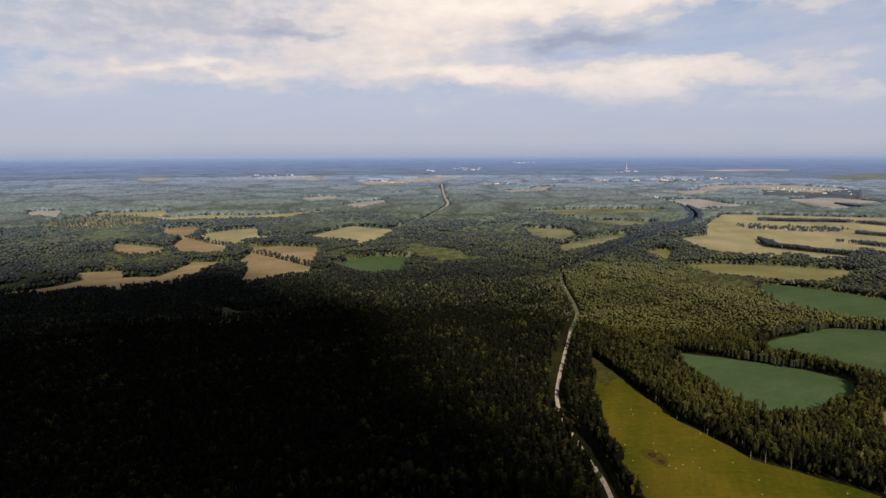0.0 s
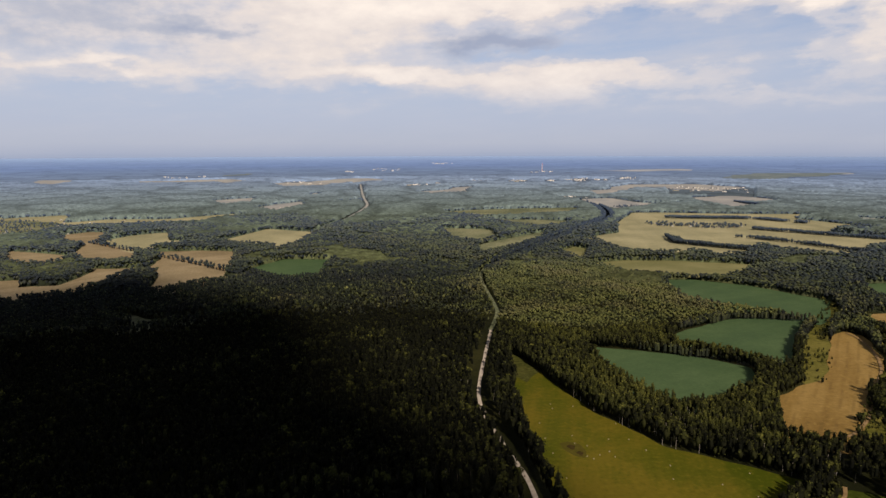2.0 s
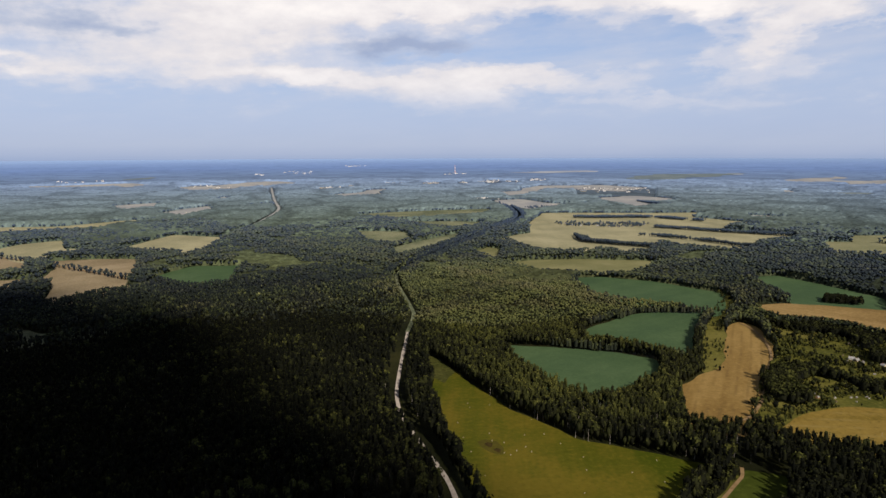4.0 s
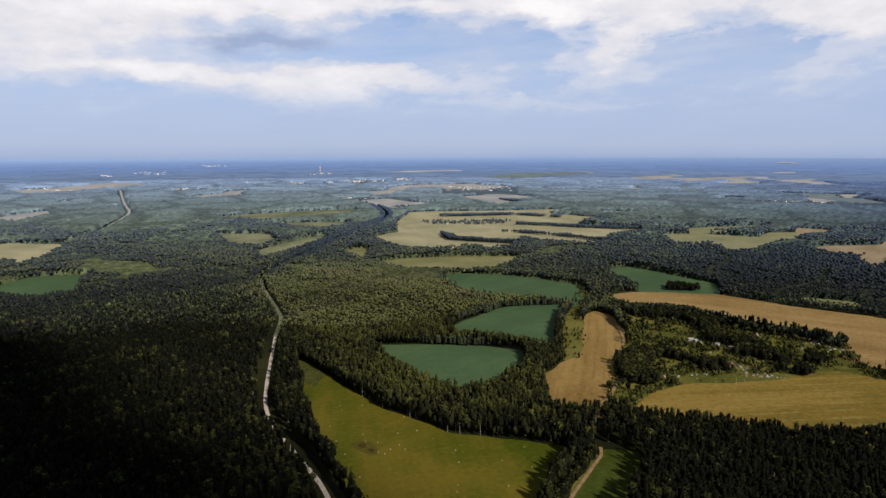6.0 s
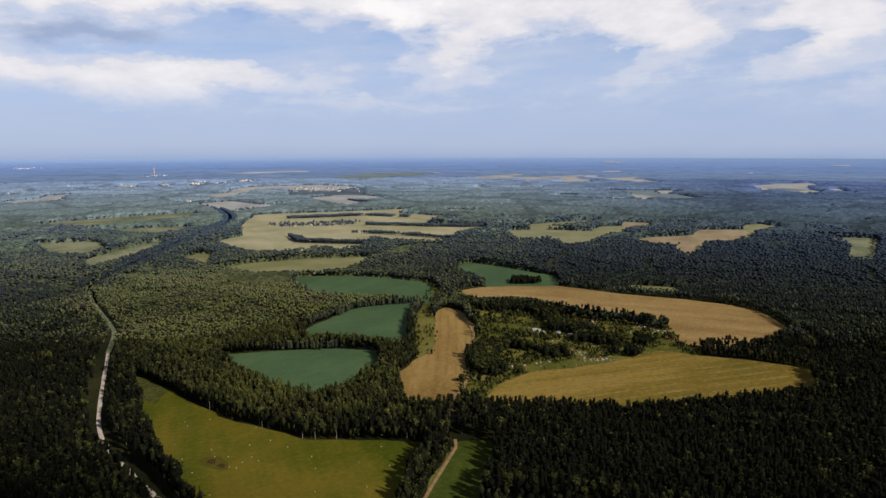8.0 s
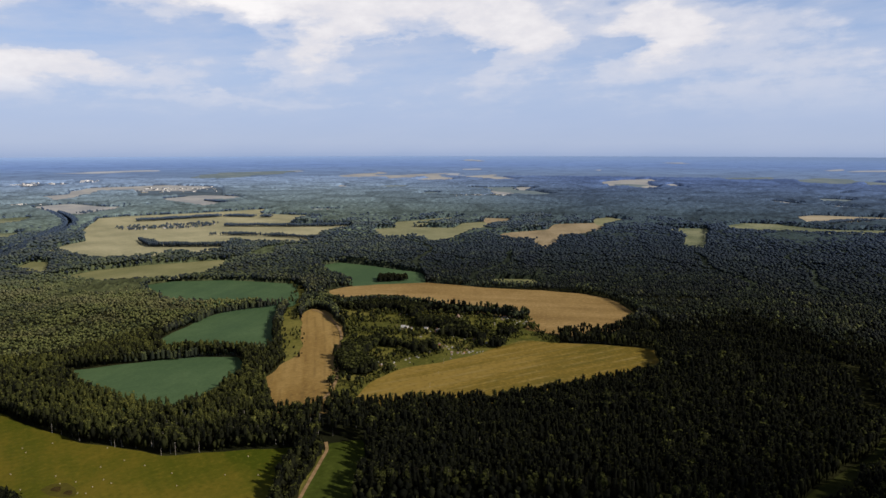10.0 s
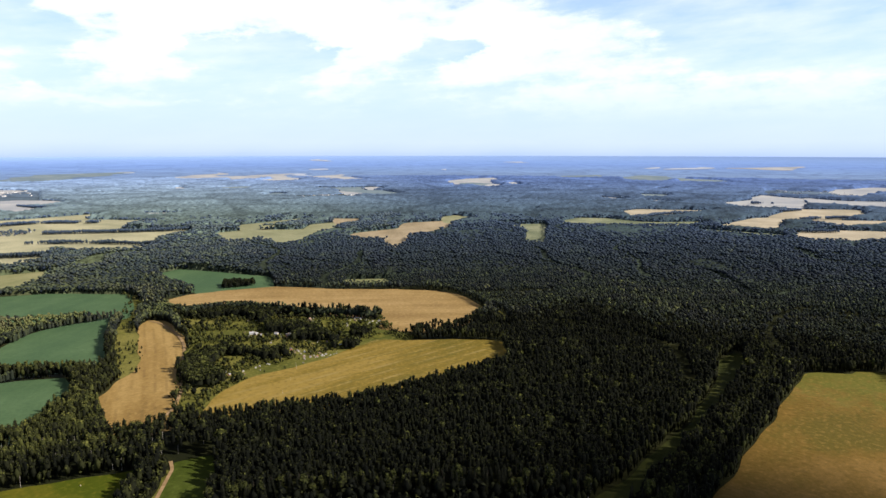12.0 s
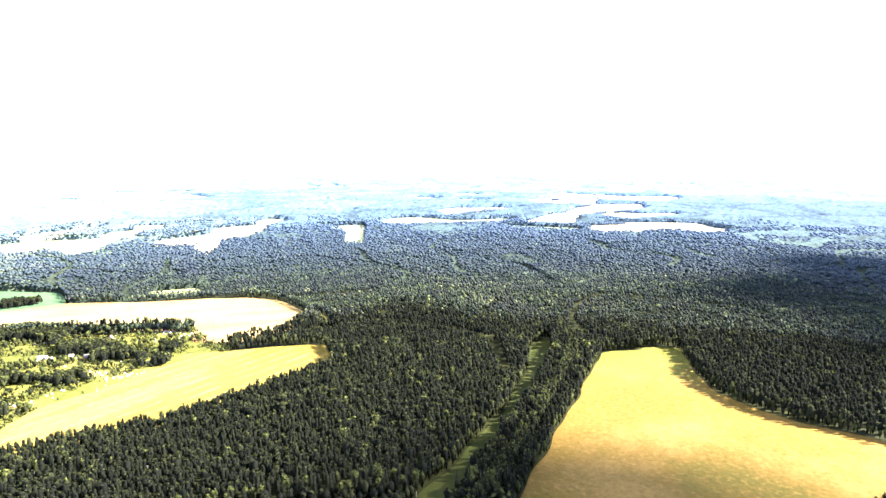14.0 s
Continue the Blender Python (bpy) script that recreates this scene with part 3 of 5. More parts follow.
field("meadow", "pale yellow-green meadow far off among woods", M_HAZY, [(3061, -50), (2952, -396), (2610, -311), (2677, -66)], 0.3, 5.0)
field("wheat_field", "ripe pale field beyond dark woods", M_TAN, [(-424, 1351), (-349, 1361), (-251, 1346), (-218, 1080), (-285, 1152), (-348, 1219)], 0.3, 3.0)
field("wheat_field", "ripe pale field beyond dark woods", M_TAN, [(-583, 934), (-570, 962), (-549, 1008), (-487, 1029), (-450, 1031), (-441, 1153), (-466, 1177), (-413, 1168), (-363, 1170), (-373, 1263), (-312, 1214), (-229, 1122), (-207, 1022), (-216, 1004), (-252, 976), (-273, 948), (-304, 954), (-323, 1087), (-373, 1111), (-388, 998), (-405, 949), (-478, 916), (-526, 888), (-535, 856)], 0.3, 3.0)
field("wheat_field", "ripe pale field beyond dark woods", M_TAN, [(-557, 1346), (-582, 1469), (-557, 1485), (-440, 1338), (-408, 1230), (-443, 1226), (-494, 1236)], 0.3, 3.0)
field("meadow", "pale yellow-green meadow far off among woods", M_PALE, [(-570, 1532), (-538, 1621), (-466, 1671), (-425, 1521), (-388, 1518), (-373, 1407), (-417, 1419), (-419, 1314), (-488, 1391)], 0.3, 5.0)
field("wheat_field", "ripe pale field beyond dark woods", M_TAN, [(-708, 1645), (-662, 1709), (-608, 1693), (-560, 1457), (-620, 1490)], 0.3, 5.0)
field("wheat_field", "ripe pale field beyond dark woods", M_TAN, [(-689, 1371), (-692, 1402), (-640, 1375), (-539, 1316), (-537, 1226), (-583, 1216), (-620, 1244)], 0.3, 3.0)
field("wheat_field", "ripe pale field beyond dark woods", M_TAN, [(-595, 1059), (-569, 1076), (-525, 1082), (-486, 977), (-526, 968)], 0.3, 3.0)
field("meadow", "pale meadow with scattered bushes", M_PALE, [(-321, 1476), (-279, 1612), (-239, 1712), (-117, 1632), (-142, 1398), (-164, 1366), (-224, 1405)], 0.3, 5.0)
field("meadow", "pale yellow-green meadow far off among woods", M_PALE, [(-1082, 2067), (-1075, 2118), (-958, 1976), (-950, 1852)], 0.3, 5.0)
field("meadow", "pale yellow-green meadow far off among woods", M_PALE, [(-963, 2109), (-904, 2158), (-843, 2047), (-858, 1918)], 0.3, 5.0)
field("meadow", "pale yellow-green meadow far off among woods", M_PALE, [(-845, 1907), (-718, 2004), (-563, 1992), (-433, 2101), (-318, 2148), (-468, 1842), (-634, 1812), (-753, 1755)], 0.3, 5.0)
field("meadow", "pale yellow-green meadow far off among woods", M_HAZY, [(854, 2561), (987, 2598), (1008, 2385), (1071, 2292), (908, 2148), (800, 2050), (800, 2230)], 0.3, 5.0)
field("meadow", "pale yellow-green meadow far off among woods", M_HAZY, [(1340, 2611), (1465, 2674), (1613, 2514), (1447, 2281), (1409, 2385), (1342, 2248), (1362, 2145), (1174, 2098), (1252, 2309)], 0.3, 5.0)
field("wheat_field", "ripe tan field far off among woods", M_HAZY, [(1042, 3027), (1232, 3240), (1497, 3541), (1808, 3523), (1906, 3195), (1675, 2929), (1443, 3164), (1255, 3173), (1139, 2840), (961, 2678)], 0.3, 5.0)
field("meadow", "bright yellow-green meadow strip between woods", M_LIME, [(372, 1116), (455, 1137), (528, 1130), (652, 1077), (676, 1050), (594, 981), (543, 947), (491, 979), (410, 1025)], 0.3, 3.0)
field("meadow", "bushy pale green meadow between woods", M_SCRUB, [(192, 1677), (307, 1632), (306, 1466), (233, 1375), (200, 1437)], 0.3, 5.0)
field("meadow", "bushy pale green meadow between woods", M_SCRUB, [(231, 1364), (376, 1516), (442, 1565), (377, 1410), (275, 1279), (214, 1201)], 0.3, 3.0)
field("meadow", "bushy pale green meadow between woods", M_SCRUB, [(243, 2107), (342, 2156), (537, 2190), (719, 2194), (635, 1997), (490, 1966), (318, 1905)], 0.3, 5.0)
field("meadow", "bushy pale green meadow between woods", M_SCRUB, [(318, 1862), (458, 1841), (564, 1805), (504, 1640), (408, 1644)], 0.3, 5.0)
field("rough_corner", "rough weedy corner of the mown meadow", M_GRASS_ROUGH, [(142, 622), (150, 604), (152, 582), (153, 566), (143, 553), (136, 540), (127, 564)], 0.35 - 0.005 * len(FIELDS), 2.0)
field("yard", "bare trodden earth beside the last village yard", M_ROUGH, [(588, 396), (597, 387), (588, 371), (578, 379)], 0.3, 3.0)
field("garden_plot", "brown dug vegetable plot between village gardens", M_ROUGH, [(601, 445), (610, 438), (594, 428), (586, 434)], 0.3, 3.0)
field("garden_plot", "brown dug vegetable plot between village gardens", M_ROUGH, [(589, 413), (598, 409), (585, 398), (577, 404)], 0.3, 3.0)
field("meadow", "bushy pale green meadow between woods", M_SCRUB, [(-1094, 1804), (-1084, 1971), (-985, 2026), (-834, 1936), (-736, 1789), (-771, 1660), (-860, 1604), (-986, 1623)], 0.3, 5.0)

field("meadow", "broad pale yellow-green meadow crossed by tree belts", M_PALE, [(439, 1348), (517, 1461), (556, 1493), (605, 1521), (643, 1652), (773, 1898), (826, 1991), (908, 1989), (1008, 1950), (1173, 1903), (1311, 1880), (1296, 1810), (1214, 1770), (1244, 1653), (1280, 1559), (1253, 1495), (1163, 1504), (1107, 1471), (1143, 1392), (1177, 1315), (1135, 1252), (1065, 1231), (1006, 1220), (934, 1137), (847, 1125), (818, 1190), (799, 1262), (740, 1194), (689, 1142), (638, 1143), (635, 1182), (597, 1182), (551, 1163), (516, 1189), (493, 1242), (493, 1317), (500, 1384), (472, 1373)], 0.3, 4.0)
field("wheat_field", "ripe pale field beyond dark woods", M_TAN, [(-622, 916), (-597, 927), (-569, 962), (-540, 912), (-554, 877), (-574, 867), (-589, 867)], 0.3, 3.0)
field("grass_clearing", "rough grass clearing in dark forest", M_SCRUB, [(-425, 680), (-396, 692), (-350, 703), (-351, 675), (-387, 655), (-413, 659)], 0.3, 3.0)
field("grass_clearing", "rough grass clearing in dark forest", M_SCRUB, [(-310, 821), (-277, 829), (-255, 803), (-182, 805), (-174, 782), (-231, 767), (-262, 742), (-281, 742), (-261, 778), (-289, 800)], 0.3, 3.0)
field("grass_clearing", "rough grass clearing in dark forest", M_SCRUB, [(-536, 785), (-500, 793), (-481, 774), (-492, 748), (-515, 754)], 0.3, 3.0)
# pale fields in the hazy country further out
for outline in ([(2369, 2814), (2430, 2767), (2279, 2551), (2211, 2604)], [(1417, 1771), (1457, 1715), (1467, 1654), (1392, 1611), (1354, 1664)], [(1423, 1347), (1532, 1326), (1489, 1278), (1395, 1310)],
                [(-846, 4250), (-831, 4449), (-741, 4409), (-734, 4104), (-788, 3950)], [(-469, 3859), (-440, 4067), (-328, 4016), (-262, 4302), (-141, 4247), (-197, 3957), (-304, 3820), (-368, 3525)], 
                [(-209, 4443), (-21, 4563), (171, 4345), (151, 4115), (-20, 4082), (-55, 3798), (-106, 4016)], [(253, 3660), (299, 3549), (441, 3983), (427, 3775), (340, 3496), (246, 3438)], 
                [(-234, 2984), (-207, 3109), (-189, 3031), (-216, 2934)], [(-91, 2612), (-10, 2666), (-10, 2611), (-87, 2559)], 
                [(2050, 5784), (2442, 5920), (2984, 6049), (3009, 5770), (2849, 5525), (2561, 5625), (2223, 5556)], 
                [(3088, 3657), (3327, 3783), (3727, 3975), (4020, 4047), (3495, 3533), (3655, 3459), (3995, 3578), (4114, 3522), (3638, 3017), (3283, 2626), (3241, 2710), (3129, 2761), (3419, 3117), (3468, 3236), (3103, 3004), (3095, 3082), (3285, 3320), (3026, 3440)], 
                [(3883, 3193), (4228, 3433), (4254, 3349), (3842, 3063)], [(3692, 2911), (4168, 3061), (3968, 2865), (3668, 2515), (3504, 2423), (3413, 2525)], 
                [(2345, 2773), (2411, 2781), (2312, 2611), (2231, 2598)], [(2306, 3134), (2469, 3128), (2312, 3024)], [(8596, 6742), (9462, 7248), (8850, 6606), (7870, 6052)], 
                [(5100, 4001), (5334, 3991), (5016, 3752), (4884, 3815)], [(3294, 4767), (3678, 4897), (3856, 4866), (3385, 4530)], [(2853, 1915), (2920, 1808), (2823, 1743), (2724, 1818)], 
                [(3110, 1591), (3758, 1862), (3992, 1861), (4212, 1773), (3683, 1575), (3217, 1343), (3282, 1459), (3493, 1617), (3207, 1552)], [(3506, 1414), (3663, 1427), (3460, 1323), (3255, 1251)], 
                [(8703, 3597), (9192, 3439), (8339, 3118)], [(5560, 2903), (5755, 2924), (5409, 2747)], [(4104, 2445), (4218, 2426), (4066, 2339)], [(3587, 1452), (3728, 1432), (3322, 1270), (3387, 1351)], 
                [(2634, 695), (2742, 675), (2700, 564), (2600, 543), (2564, 617)], [(2647, 493), (2678, 453), (2603, 358), (2537, 349), (2548, 430)], [(6703, 1309), (7293, 1175), (6626, 1156)], 
                [(6889, 1063), (7487, 726), (6866, 678), (6521, 977)], [(3432, 584), (3504, 557), (3376, 529), (3323, 558)]):
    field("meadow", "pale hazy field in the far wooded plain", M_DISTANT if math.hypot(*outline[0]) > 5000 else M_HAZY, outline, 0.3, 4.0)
for outline in ([(-1057, 5326), (-911, 5585), (-855, 5233), (-1006, 5070)], [(2218, 4189), (2550, 4454), (3002, 4908), (3358, 4926), (3827, 4853), (3495, 4530), (2925, 4224), (2601, 3903), (2328, 3917)], 
                [(2461, 2544), (2655, 2543), (2701, 2470), (2449, 2389), (2382, 2450)], [(2134, 1975), (2322, 2064), (2334, 1964), (2233, 1878), (2113, 1911)], 
                [(2771, 2173), (2773, 2071), (2904, 1970), (2672, 1792), (2721, 1675), (2489, 1498), (2406, 1562), (2461, 1723), (2613, 1920)], 
                [(4429, 1399), (4780, 1408), (4970, 1258), (4679, 1160), (4301, 1312)], [(4449, 1036), (4828, 962), (5126, 950), (4910, 765), (4270, 616), (4107, 702), (4318, 900)], 
                [(4703, 700), (4538, 538), (4419, 289), (4122, 268), (4177, 424), (4219, 617)], [(2893, 571), (3010, 552), (3008, 470), (2829, 438), (2776, 508)], 
                [(3456, 1646), (3622, 1622), (3489, 1483), (3185, 1432)]):
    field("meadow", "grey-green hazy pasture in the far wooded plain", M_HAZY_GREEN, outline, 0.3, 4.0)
for outline in ([(1761, 557), (1888, 538), (1917, 447), (1866, 352), (1877, 300), (1941, 207), (1868, 171), (1750, 238), (1709, 369), (1650, 484)], [(1747, 218), (1763, 160), (1752, 108), (1742, 10), (1645, -13), (1646, 66), (1686, 165)]):
    field("meadow", "muted green meadow beyond dense forest", M_SCRUB, outline, 0.3, 4.0)

# ---- roads ----
CUTS = []


def way(name, label, mat, points, width, cut, lift=0.45):
    """A strip along a line, gently curved, its edges a little uneven. cut: the clear width between the trees."""
    p = np.array(points, float)
    for _ in range(3):
        q = np.empty((2 * len(p) - 2, 2))
        q[0::2], q[1::2] = p[:-1] * 0.75 + p[1:] * 0.25, p[:-1] * 0.25 + p[1:] * 0.75
        p = np.vstack([p[:1], q, p[-1:]])
    CUTS.append((p, cut))
    if mat is None:
        return None
    along = np.gradient(p, axis=0)
    along /= np.linalg.norm(along, axis=1)[:, None]
    side = np.stack([-along[:, 1], along[:, 0]], 1)
    w = width / 2 * (1 + 0.15 * rough(p[:, 0], p[:, 1], 30))[:, None]
    a, b = p + side * w, p - side * w
    n = len(p)
    xa, ya, za, _ = land(a[:, 0], a[:, 1])
    xb, yb, zb, _ = land(b[:, 0], b[:, 1])
    verts = list(zip(xa, ya, za + lift)) + list(zip(xb, yb, zb + lift))
    faces = [(i, n + i, n + i + 1, i + 1) for i in range(n - 1)]
    ob = mesh_object(name, verts, faces, mat)
    return tagged(ob, label, "road", kind="structure")


way("road", "pale gravel forest road running between the trees", M_ROAD, [(138, 712), (130, 680), (113, 615), (98, 554), (92, 527), (88, 497), (88, 462), (91, 436), (92, 417), (95, 390), (96, 378), (96, 363), (95, 346), (92, 300), (87, 220)], 3.0, 14)
way("verge", "pale grassy opening along the forest road", M_SCRUB, [(240, 1180), (201, 1097), (185, 1049), (175, 980), (170, 899), (165, 820), (161, 784), (138, 712)], 5.0, 9)
way("road", "sandy farm track bending through the pasture", M_TRACK, [(281, 342), (274, 332), (268, 328), (247, 313), (223, 296), (205, 282), (178, 265)], 2.4, 13)
way("road", "short sandy lane beside a hedge", M_TRACK, [(243, 321), (213, 300)], 1.8, 5)
way("road", "pinkish dirt track along the wheat field's edge", M_TRACK, [(518, 650), (517, 629), (497, 583), (471, 541), (439, 506), (401, 469), (376, 438), (348, 414), (332, 405)], 2.6, 4, 0.95)
way("road", "pale farm road lined with trees between fields", M_TRACK, [(-579, 1505), (-497, 1412), (-431, 1352), (-366, 1282), (-299, 1207), (-232, 1133), (-196, 1083)], 5, 8, 1.2)
way("ride", "pale cleared strip through far woods", M_HAZY, [(-15, 3828), (0, 2730), (20, 2397), (-18, 2119), (-76, 1799), (-142, 1512), (-171, 1341)], 9, 20)
way("ride", "", None, [(184, 1045), (232, 1131), (306, 1250), (398, 1397), (510, 1559), (617, 1702), (692, 1826), (753, 2014), (803, 2262), (841, 2553)], 10, 13)
way("ride", "", None, [(179, 938), (163, 870), (138, 773), (120, 706), (107, 649), (98, 582)], 6, 4)
way("ride", "", None, [(1289, 391), (1242, 267), (1178, 157), (1123, 97), (968, 30)], 6, 10)
way("ride", "", None, [(1386, 306), (1375, 83), (1345, -156)], 6, 9)

way("ride", "", None, [(138, 712), (130, 680), (113, 615), (98, 554), (92, 527), (88, 497)], 6, 13)
way("ride", "", None, [(93, 420), (95, 390), (96, 363), (94, 330), (92, 300), (87, 220)], 6, 16)

# ---- woods ----
rng = np.random.default_rng(7)


def inside(x, y, p):
    """Which points lie within an outline."""
    hit = np.zeros(len(x), bool)
    box = (x > p[:, 0].min()) & (x < p[:, 0].max()) & (y > p[:, 1].min()) & (y < p[:, 1].max())
    if not box.any():
        return hit
    i = np.where(box)[0]
    a, b = x[i], y[i]
    r = np.zeros(len(i), bool)
    q = np.roll(p, -1, axis=0)
    for (x0, y0), (x1, y1) in zip(p, q):
        if y0 == y1:
            continue
        r ^= ((y0 > b) != (y1 > b)) & (a < (x1 - x0) * (b - y0) / (y1 - y0) + x0)
    hit[i] = r
    return hit


def near_line(x, y, p, width):
    hit = np.zeros(len(x), bool)
    box = (x > p[:, 0].min() - width) & (x < p[:, 0].max() + width) & (y > p[:, 1].min() - width) & (y < p[:, 1].max() + width)
    i = np.where(box)[0]
    if not len(i):
        return hit
    q = np.stack([x[i], y[i]], 1)
    best = np.full(len(i), 1e9)
    for a, b in zip(p[:-1], p[1:]):
        ab = b - a
        u = np.clip(((q - a) @ ab) / max(ab @ ab, 1e-9), 0, 1)
        best = np.minimum(best, np.linalg.norm(q - a - u[:, None] * ab, axis=1))
    hit[i] = best < width / 2
    return hit


# bearing, map distance, spread of bearing and of distance, how many buildings, of which kinds
TOWNS = ((18.4, 4390, 0.5, 200, 12, (2, 0, 2, 1)), (20.0, 4338, 0.7, 100, 9, (0, 2, 0)), (17.4, 4316, 0.3, 70, 4, (2, 0)), (22.0, 4630, 0.7, 150, 9, (0, 2)), (15.8, 4219, 0.4, 120, 5, (0, 2)),
         (13.2, 4179, 0.7, 120, 8, (0, 0, 3)), (15.1, 5780, 0.9, 220, 8, (0, 1, 2)), (28.5, 3482, 2.8, 220, 26, (0, 0, 3, 0)), (10.0, 4175, 0.8, 60, 5, (2, 3, 3)), (4.8, 3698, 1.0, 70, 5, (0, 3)),
         (1.9, 6363, 1.2, 350, 14, (0, 2, 1)), (6.8, 8900, 1.0, 400, 9, (0, 2)), (-1.1, 5822, 0.3, 120, 4, (2, 0)), (-14.2, 5045, 1.6, 130, 8, (0, 0)), (52.9, 2881, 2.2, 60, 9, (0, 3)),
         (91.7, 3435, 2.9, 110, 12, (0, 0)), (18.0, 2819, 1.2, 50, 4, (0,)), (-4.8, 4021, 1.5, 200, 7, (0, 0)))


def open_ground(x, y):
    out = np.zeros(len(x), bool)
    d, az = np.hypot(x, y), np.degrees(np.arctan2(x, y))
    for a, r, da, dd, *_ in TOWNS:
        out |= (np.abs(az - a) < da * 1.1) & (d > r - dd * 2.2) & (d < r + dd)
    for p in FIELDS:
        out |= inside(x, y, p)
    for p, w in CUTS:
        out |= near_line(x, y, p, w)
    return out


def planted(d0, d1, spacing, az0=-37.0, az1=114.0):
    """Tree places on a jittered grid between two map distances and bearings, off the fields and roads."""
    g = np.arange(-d1 * 1.1, d1 * 1.1, spacing)
    x, y = [v.ravel() for v in np.meshgrid(g, g)]
    d, az = np.hypot(x, y), np.degrees(np.arctan2(x, y))
    keep = (d > d0 * 0.88 - spacing) & (d < d1 * 1.1 + spacing) & (az > az0) & (az < az1)
    x, y = x[keep], y[keep]
    # the limits wander, so that no stand ends along an arc
    x = x + rng.uniform(-0.42, 0.42, len(x)) * spacing
    y = y + rng.uniform(-0.42, 0.42, len(y)) * spacing
    d = np.hypot(x, y)
    d = d * (1 + (0.07 * rough(x, y, 210, 4.0) + rng.normal(0, 0.02, len(x))) * np.clip((d - 520) / 200, 0, 1))
    keep = (d >= d0) & (d < d1)
    x, y = x[keep], y[keep]
    # small gaps, and narrow winding lanes along brooks and old rides
    lane = (np.abs(rough(x, y, 330, 5.5)) < 0.035) & ((np.hypot(x, y) > 980) | (x > 560))
    keep = ~open_ground(x, y) & ~lane & (rng.random(len(x)) > 0.03 + 0.5 * (rough(x, y, 40, 6.0) > 0.62))
    return x[keep], y[keep]


# the inner body of a crown: a small rounded solid, in a coarse and a finer form
COARSE = np.array([(1, 0, .25), (0, 1, .42), (-1, 0, .30), (0, -1, .48), (0, 0, .84), (0, 0, -1)], float)
COARSE_FACES = np.array([(0, 1, 4), (1, 2, 4), (2, 3, 4), (3, 0, 4), (1, 0, 5), (2, 1, 5), (3, 2, 5), (0, 3, 5)])
# five-sided dome, open below
DOME = np.array([(q * math.cos(1.2566 * k + turn), q * math.sin(1.2566 * k + turn), z) for q, z, turn in ((0.95, -0.7, 0.0), (0.80, 0.56, 0.6)) for k in range(5)] + [(0, 0, 0.92)], float)
DOME_FACES = np.array([f for k in range(5) for f in ((k, (k + 1) % 5, 5 + k), ((k + 1) % 5, 5 + (k + 1) % 5, 5 + k), (5 + k, 5 + (k + 1) % 5, 10))])


def crowns(x, y, z, h, r, tone, clumps, spread, core=0.72, low=0.22, random_state=rng):
    """Crowns of trees: an inner body toned dark for shade and many leaf clumps over it, toned lighter towards the top.
    Gives points, triangles and a tone for each triangle.
    """
    n = len(x)
    mid, half = h * (0.5 + low / 2), h * (0.5 - low / 2)
    spin = random_state.uniform(0, 6.3, n)
    c, s = np.cos(spin), np.sin(spin)
    solid, sides = (DOME, DOME_FACES) if clumps > 9 else (COARSE, COARSE_FACES)
    corners = len(solid)
    k = solid[None] * random_state.uniform(0.66, 1.26, (n, corners, 1)) * core
    cx = (k[..., 0] * c[:, None] - k[..., 1] * s[:, None]) * r[:, None] + x[:, None]
    cy = (k[..., 0] * s[:, None] + k[..., 1] * c[:, None]) * r[:, None] + y[:, None]
    cz = solid[None, :, 2] * random_state.uniform(0.86, 1.08, (n, corners)) * core ** 0.5 * half[:, None] + (z + mid)[:, None]
    verts = [np.stack([cx, cy, cz], -1).reshape(-1, 3)]
    tris = [(sides[None] + corners * np.arange(n)[:, None, None]).reshape(-1, 3)]
    # shade inside the crown, put into the tone of the inner body
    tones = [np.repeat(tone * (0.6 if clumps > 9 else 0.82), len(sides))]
    if clumps:
        v = random_state.normal(size=(n, clumps, 3))
        v[..., 2] = v[..., 2] * 1.0 + 0.6
        v /= np.linalg.norm(v, axis=-1, keepdims=True)
        out = random_state.uniform(0.72, 1.06, (n, clumps, 1))
        taper = (1.0 - 0.22 * v[..., 2:3])
        centre = np.concatenate([v[..., :2] * taper * out * r[:, None, None], np.sign(v[..., 2:]) * np.abs(v[..., 2:]) ** 0.7 * out * 0.86 * half[:, None, None]], -1)
        centre += np.stack([x, y, z + mid], -1)[:, None]
        normal = v + random_state.normal(size=v.shape) * 0.55
        normal /= np.linalg.norm(normal, axis=-1, keepdims=True)
        other = random_state.normal(size=v.shape)
        e1 = np.cross(normal, other)
        e1 /= np.linalg.norm(e1, axis=-1, keepdims=True)
        e2 = np.cross(normal, e1)
        size = spread * r[:, None, None] * random_state.uniform(0.6, 1.25, (n, clumps, 1))
        tip = normal * size * 0.25
        quad = np.stack([centre - e1 * size, centre - e2 * size * 0.7 + tip, centre + e1 * size, centre + e2 * size * 0.7 + tip], 2)
        start = len(verts[0])
        verts.append(quad.reshape(-1, 3))
        i = start + 4 * np.arange(n * clumps)
        tris.append(np.stack([np.stack([i, i + 1, i + 2], 1), np.stack([i, i + 2, i + 3], 1)], 1).reshape(-1, 3))
        # upper clumps get a lighter tone, as if lit from above
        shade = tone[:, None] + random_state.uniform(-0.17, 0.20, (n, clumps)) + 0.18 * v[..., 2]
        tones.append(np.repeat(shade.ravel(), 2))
    return np.concatenate(verts), np.concatenate(tris), np.clip(np.concatenate(tones), 0, 1)


